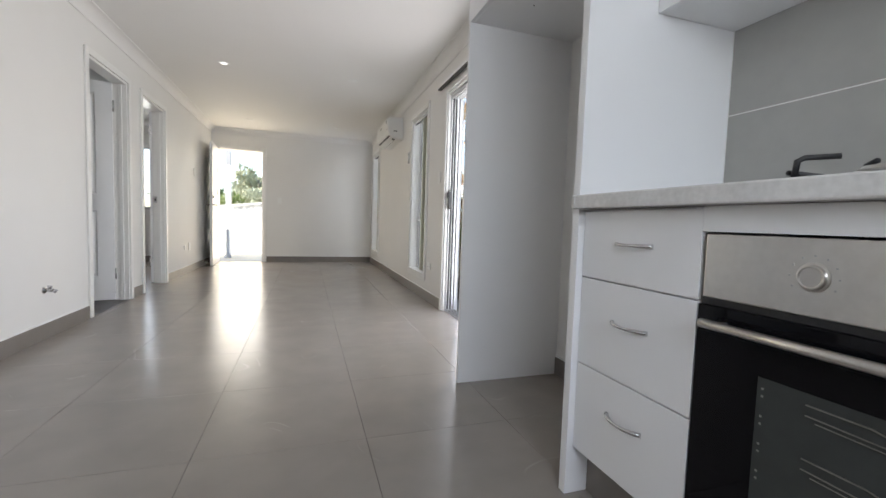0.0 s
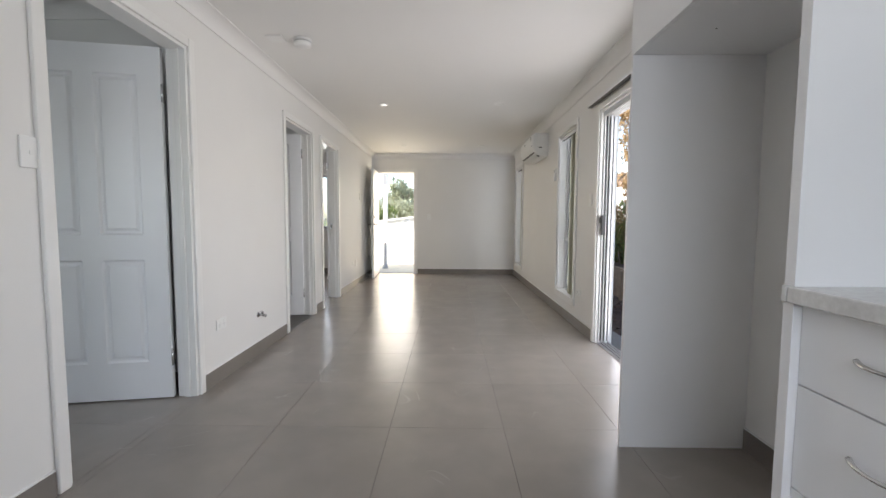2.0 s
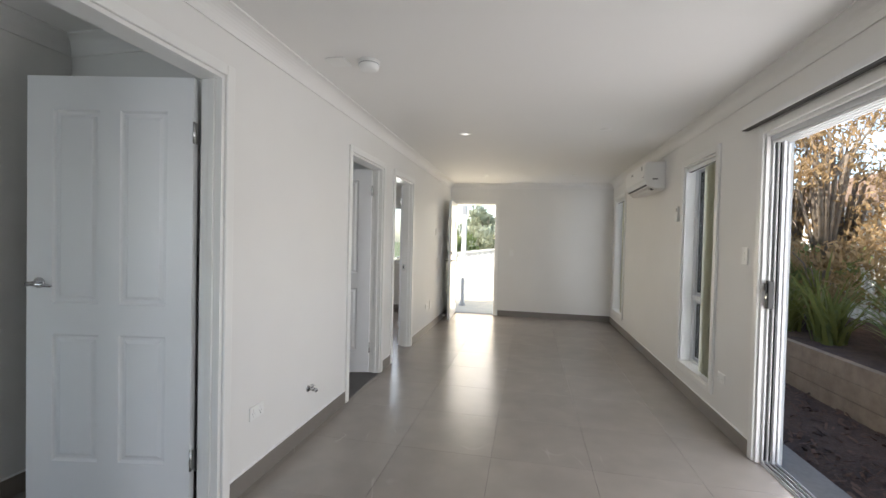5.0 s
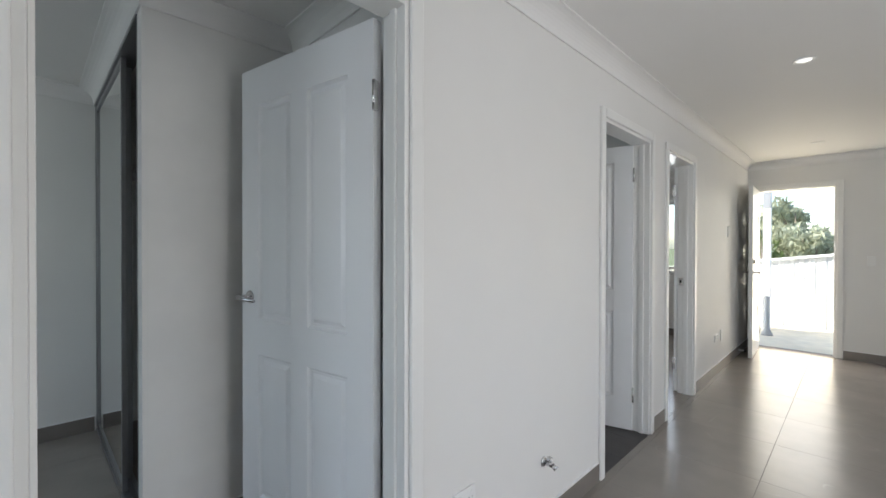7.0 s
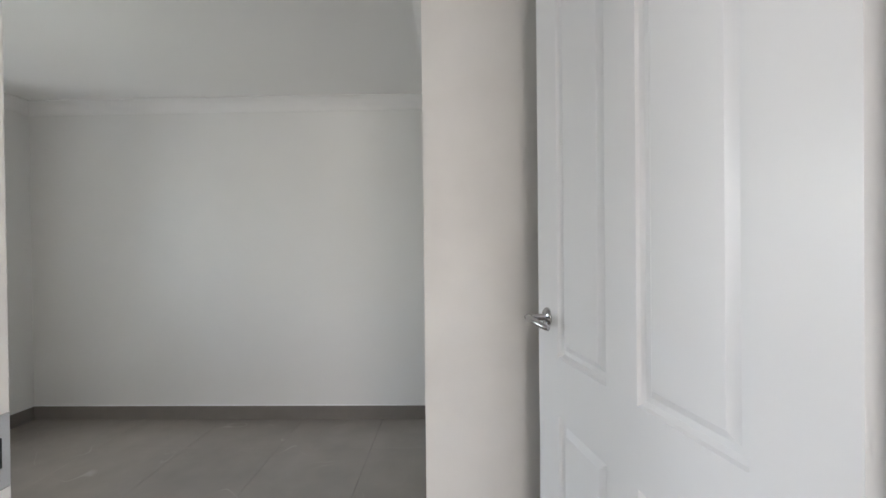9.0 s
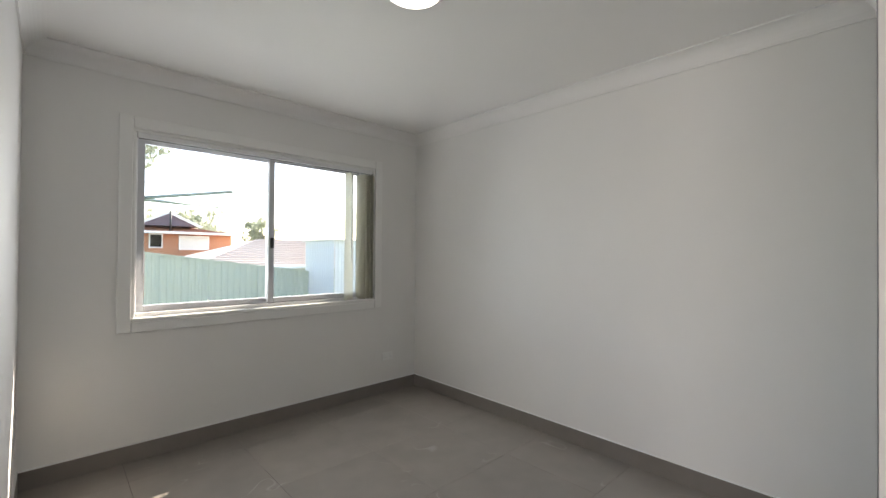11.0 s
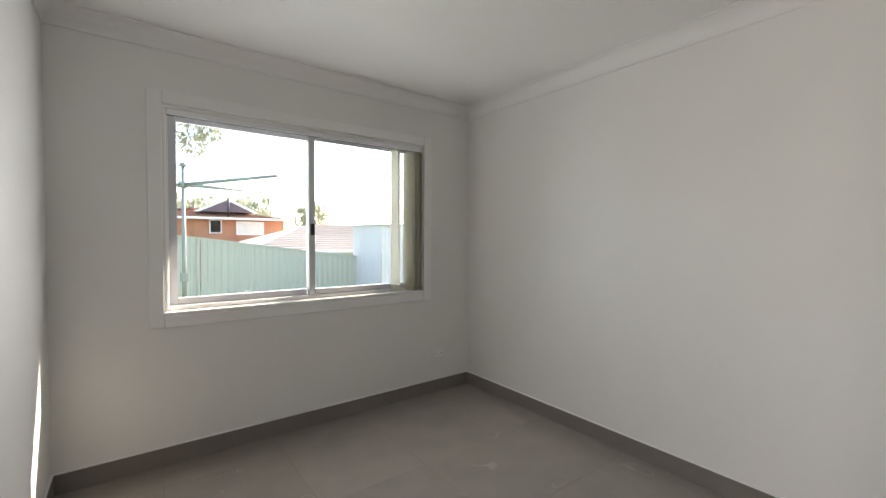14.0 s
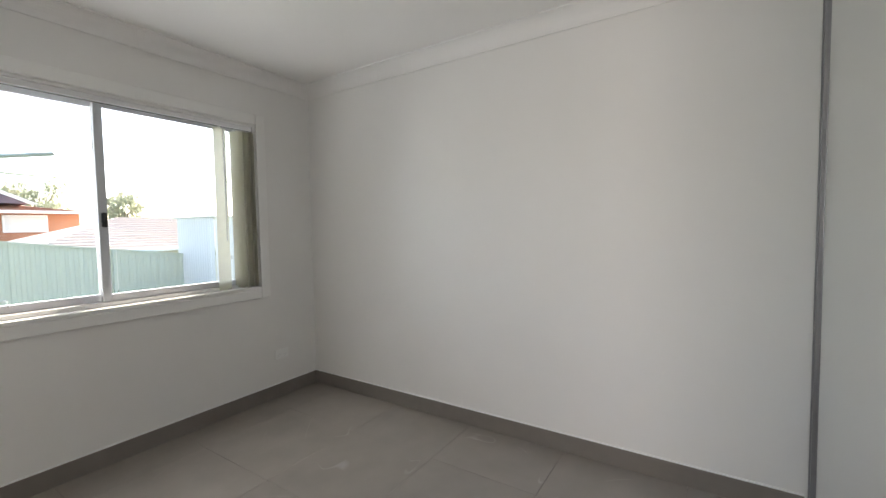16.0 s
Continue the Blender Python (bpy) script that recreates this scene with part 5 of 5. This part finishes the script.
# ---- neighbouring houses ----
def gable_house(name, m, lx, ly, eave, ridge, wall_mat, roof_mat, label, gable=None):
    """A hip-roofed house from x 0 to lx, y 0 to ly; a gable stands on the front (y = ly)."""
    h = thing(name, m, label, "house")
    part("wall", box((0, 0, -3), (lx, ly, eave)), wall_mat, h)
    o = 0.5
    def roof(x0, x1, y0, y1, z0, z1):
        bm = bmesh.new()
        k = (y1 - y0) / 2
        a = [bm.verts.new(p) for p in ((x0, y0, z0), (x1, y0, z0), (x1, y1, z0), (x0, y1, z0), (x0 + k, (y0 + y1) / 2, z1), (x1 - k, (y0 + y1) / 2, z1))]
        for f in ((0, 1, 5, 4), (1, 2, 5), (2, 3, 4, 5), (3, 0, 4), (0, 3, 2, 1)):
            bm.faces.new([a[i] for i in f])
        return bm
    rf = part("roof", roof(-o, lx + o, -o, ly + o, eave + 0.002, ridge), roof_mat, h)
    steps = 14
    for k in range(steps):
        f = (k + 0.5) / steps
        y = ly + o - (ly + 2 * o) / 2 * f
        z = eave + (ridge - eave) * f
        x0, x1 = -o + (ly + 2 * o) / 2 * f, lx + o - (ly + 2 * o) / 2 * f
        part("tile_course", box((x0, y - 0.02, z), (x1, y + 0.06, z + 0.05)), roof_mat, rf)
    part("gutter", box((-o, ly + o + 0.001, eave - 0.08), (lx + o, ly + o + 0.1, eave + 0.05), 0.02), CREAM_METAL, h, "cream gutter")
    if gable:
        g0, g1, gz = gable
        bm = extrude([(g0, eave + 0.4), (g1, eave + 0.4), ((g0 + g1) / 2, gz)], ly - 2.5, ly - 0.2, 1)
        g = part("gable", bm, GABLE_BOARD, h, "dark boarded gable end")
        for s in (0, 1):
            x = g0 if s == 0 else g1
            mid = (g0 + g1) / 2
            bm = bmesh.new()
            q = [(x, eave + 0.36), (mid, gz - 0.02), (mid, gz + 0.12), (x + (-0.25 if s == 0 else 0.25), eave + 0.4)]
            part("barge_board", extrude(q, ly - 0.199, ly - 0.12, 1, bm), CREAM_METAL, g)
    return h


h = gable_house("brick_house", pose(-10.0, -35, 0), 8.5, 10, 2.30, 3.1, BRICK, ROOF_TILE, "orange brick house with a terracotta tiled roof", (1.75, 4.75, 3.42))
w = part("window", box((1.24, 10.001, 1.33), (2.80, 10.08, 2.15), 0.01), CREAM_METAL, h, "white window")
part("pane", box((1.31, 10.081, 1.40), (2.73, 10.085, 2.08)), RENDERED, w)
w = part("window", box((3.58, 10.001, 1.42), (4.23, 10.08, 2.22), 0.01), CREAM_METAL, h, "small window")
part("pane", box((3.64, 10.081, 1.48), (4.17, 10.085, 2.16)), BLACK_GLASS, w)
part("flue", cyl((3.24, 10.2, 2.3), (3.24, 10.2, 3.5), 0.055, n=14), IRON, h, "dark metal flue pipe", True)
gable_house("pale_house", pose(-20, -24.5, 0), 13.6, 7.5, 0.55, 1.95, RENDERED, PALE_ROOF, "neighbouring house with a sunlit pale tiled roof")
gable_house("grey_house", pose(7.2, 40, 0, 0, 0, 180), 9.2, 8, 1.5, 3.2, RENDERED, GREY_ROOF, "distant house with a dark grey roof")


# ---- plants ----
def tree(name, at, height, spread, leaf, label, seed, trunk=0.5, leaves=1500, size=0.35, cone=False, clusters=14, boughs=()):
    rnd = random.Random(seed)
    t = thing(name, pose(*at), label, "tree")
    bm = tube([(0, 0, -0.5), (0.05 * spread, 0, height * trunk * 0.5), (0.02 * spread, 0.04 * spread, height * trunk), (0, 0, height * 0.9)], [height * 0.035, height * 0.028, height * 0.02, height * 0.004], 10)
    part("trunk", bm, BARK, t, "", True)
    heads = []
    for k in range(clusters):
        f = rnd.uniform(trunk * 0.75, 1.0)
        r = spread * (1.05 - f) / (1.05 - trunk * 0.75) if cone else spread * math.sqrt(max(0.05, 1 - ((f - 0.72) / 0.42) ** 2)) * rnd.uniform(0.35, 1)
        a = rnd.uniform(0, 2 * math.pi)
        c = Vector((r * math.cos(a), r * math.sin(a), height * f))
        heads.append((c, rnd.uniform(0.22, 0.42) * spread * (0.7 if cone else 1)))
        part("limb", tube([(0, 0, height * trunk * rnd.uniform(0.6, 1.0)), c * 0.5 + Vector((0, 0, height * 0.3)), c], [height * 0.012, height * 0.008, height * 0.002], 6), BARK, t, "", True)
    for x, y, z, r in boughs:
        c = Vector((x, y, z))
        heads += [(c, r)] * 4
        part("limb", tube([(0, 0, height * 0.5), c * 0.5 + Vector((0, 0, height * 0.32)), c], [height * 0.012, height * 0.006, height * 0.001], 6), BARK, t, "", True)
    vs, fs = [], []
    for _ in range(leaves):
        c, r = rnd.choice(heads)
        d = Vector((rnd.gauss(0, 1), rnd.gauss(0, 1), rnd.gauss(0, 0.75)))
        p = c + d.normalized() * r * rnd.uniform(0.3, 1) ** 0.5
        m = pose(*p, rnd.uniform(0, 360), rnd.uniform(0, 360), rnd.uniform(0, 360))
        s = size * rnd.uniform(0.5, 1.2)
        b = len(vs)
        vs += [m @ Vector(q) for q in ((-s, 0, 0), (0, -s * 0.35, s * 0.08), (s, 0, 0), (0, s * 0.35, s * 0.08))]
        fs.append((b, b + 1, b + 2, b + 3))
    me = bpy.data.meshes.new("crown")
    me.from_pydata([tuple(v) for v in vs], [], fs)
    me.materials.append(leaf)
    ob = new("crown", me)
    ob.parent = t
    tagged(ob, "uneven leafy crown")
    return t


# back yard and beyond
tree("gum_tree", (-0.2, -7.4, -0.5), 5.6, 2.0, GUM_LEAF, "tall gum tree with thin hanging foliage", 3, 0.5, 2600, 0.06, False, 22, ((-2.6, 0.2, 3.95, 0.36), (-2.95, 0.2, 3.6, 0.26), (-3.2, 0.2, 3.85, 0.26), (-3.3, 0.2, 4.2, 0.3), (-2.8, 0.2, 4.25, 0.36)))
for k, (x, y, hh, sp) in enumerate(((-4, -52, 6.7, 3.6), (-8, -54, 7.2, 3.6), (-11.5, -55, 7.0, 3.0), (-15.2, -54, 7.3, 2.8), (-21.8, -54, 6.9, 2.0))):
    tree("distant_tree", (x, y, -1.4), hh, sp, GUM_LEAF, "distant bushy gum tree beyond the roofs", 20 + k, 0.35, 2600, 0.26, False, 26)
for k, x in enumerate((-11.8, -11.2, -10.6)):
    tree("shrub", (x, -13 - k * 0.3, -1.2), 1.75, 0.6, STRAP, "yellow-green shrub behind the back fence", 40 + k, 0.3, 500, 0.08)
# street side
tree("conifer", (-4.7, 24, -0.2), 2.9, 0.8, CONIFER, "dark green conifer beyond the front fence", 51, 0.15, 1800, 0.3, True, 22)
tree("shrub", (-3.9, 19, -0.2), 2.2, 0.8, LEAF, "green shrub beyond the front fence", 52, 0.2, 1200, 0.16)
tree("street_tree", (-2.4, 24, -0.2), 3.2, 1.35, GUM_LEAF, "broad leafy tree beyond the front fence", 53, 0.3, 2000, 0.2, False, 24)
tree("street_tree", (1.0, 26, -0.2), 4.6, 2.1, GUM_LEAF, "broad leafy tree beyond the front fence", 54, 0.3, 2000, 0.22, False, 24)
tree("shrub", (-2.6, 17.2, -0.2), 1.9, 0.9, LEAF, "green shrub beyond the front fence", 55, 0.2, 1000, 0.14)
tree("shrub", (-1.5, 18.2, -0.2), 1.9, 0.9, GUM_LEAF, "grey-green shrub beyond the front fence", 56, 0.2, 1000, 0.14)
p = thing("porch_post", pose(-1.71, 11.0, -0.05), "white porch post with a dark grey upper sleeve", "post")
part("shaft", box((-0.05, -0.05, 0), (0.05, 0.05, 2.0), 0.006), TRIM, p)
part("sleeve", box((-0.052, -0.052, 2.001), (0.052, 0.052, 3.0), 0.006), GREY_PLASTIC, p, "dark grey sleeve")
b = thing("bollard", pose(-1.64, 10.45, -0.05), "pale grey bollard with a flared base", "bollard")
part("post", lathe([(0, 0.60), (0.024, 0.60), (0.030, 0.59), (0.030, 0.12), (0.036, 0.10), (0.068, 0.03), (0.075, 0.0), (0, 0)], 24), GREY_PLASTIC, b, "", True)


def strap_plant(at, count, length, mat, seed, label):
    rnd = random.Random(seed)
    t = thing("strap_leaf_plant", pose(*at), label, "plant", "garden bed plants")
    bm = bmesh.new()
    for _ in range(count):
        a, l = rnd.uniform(0, 2 * math.pi), length * rnd.uniform(0.55, 1.1)
        lean, w = rnd.uniform(0.25, 0.95), rnd.uniform(0.012, 0.022)
        x0, y0 = rnd.uniform(-0.12, 0.12), rnd.uniform(-0.12, 0.12)
        d, s = Vector((math.cos(a), math.sin(a), 0)), Vector((-math.sin(a), math.cos(a), 0))
        last = None
        for k in range(6):
            f = k / 5
            c = Vector((x0, y0, 0)) + d * (l * lean * f ** 1.5) + Vector((0, 0, l * (f - 0.55 * lean * f * f)))
            ww = w * (1 - f ** 2 * 0.92)
            row = [bm.verts.new(c - s * ww), bm.verts.new(c + s * ww)]
            if last:
                bm.faces.new([last[0], last[1], row[1], row[0]])
            last = row
    part("leaves", bm, mat, t)
    part("crown_base", lathe([(0, 0.06), (0.05, 0.05), (0.08, 0.0), (0, 0)], 12), BARK, t)
    return t


for k, (x, y) in enumerate(((2.95, 4.3), (3.1, 4.9), (2.9, 5.5), (3.2, 6.1), (2.95, 6.7), (3.3, 7.4), (3.0, 8.0), (3.6, 5.3), (3.7, 6.6), (3.6, 7.9), (2.9, 7.4), (2.85, 8.5), (2.95, 8.95), (3.35, 8.8))):
    strap_plant((x, y, 0.34), 60, 0.85 + 0.2 * (k % 3), STRAP if k % 3 else LEAF, 60 + k, "yellow-green strappy plant in the raised bed")
for k, (x, y) in enumerate(((3.9, 5.2), (4.05, 7.0), (3.75, 8.2), (3.3, 8.5), (3.6, 8.7), (4.1, 8.5))):
    tree("dry_shrub", (x, y, 0.34), 3.0 if y > 8 else 1.3, 0.75, DRY_LEAF, "orange-brown dry shrub against the fence", 80 + k, 0.2, 2400, 0.048, False, 18)
for k, (x, y) in enumerate(((3.3, 7.5), (3.7, 8.2), (3.2, 8.9), (3.55, 8.9), (3.2, 8.4))):
    tree("low_shrub", (x, y, 0.34), 1.05, 0.45, LEAF if k % 2 else DRY_LEAF, "low leafy shrub in the raised garden bed", 90 + k, 0.25, 800, 0.06, False, 14)

# ---- floor tiles ----
tile_mesh = {}


def tile_object(x0, x1, y0, y1, parent, mat):
    key = (round(x1 - x0, 3), round(y1 - y0, 3), mat.name)
    if key not in tile_mesh:
        tile_mesh[key] = finish("tile", box((0.0007, 0.0007, -0.0075), (x1 - x0 - 0.0007, y1 - y0 - 0.0007, 0), 0.0006, seg=1), mat)
    ob = new("tile", tile_mesh[key])
    ob.parent = parent
    ob.location = (x0, y0, 0)


def lay(xa, xb, ya, yb, mat=TILE, ox=-0.447, oy=2.305, step=0.6):
    cuts = lambda lo, hi, o: [lo] + [o + step * k for k in range(-40, 40) if lo + 0.02 < o + step * k < hi - 0.02] + [hi]
    xs, ys = cuts(xa, xb, ox), cuts(ya, yb, oy)
    for p, q in zip(xs, xs[1:]):
        for r, s in zip(ys, ys[1:]):
            tile_object(p, q, r, s, floor, mat)


lay(XL, XK, YB, YE)
lay(XB, XL - 0.0, YB, ALC_Y)
lay(XLB, XL, D3[0], D3[1], oy=0)
lay(XB, XLB, 5.7, YE)
lay(XB, XL, 3.5, 5.6, WET_TILE, step=0.3)
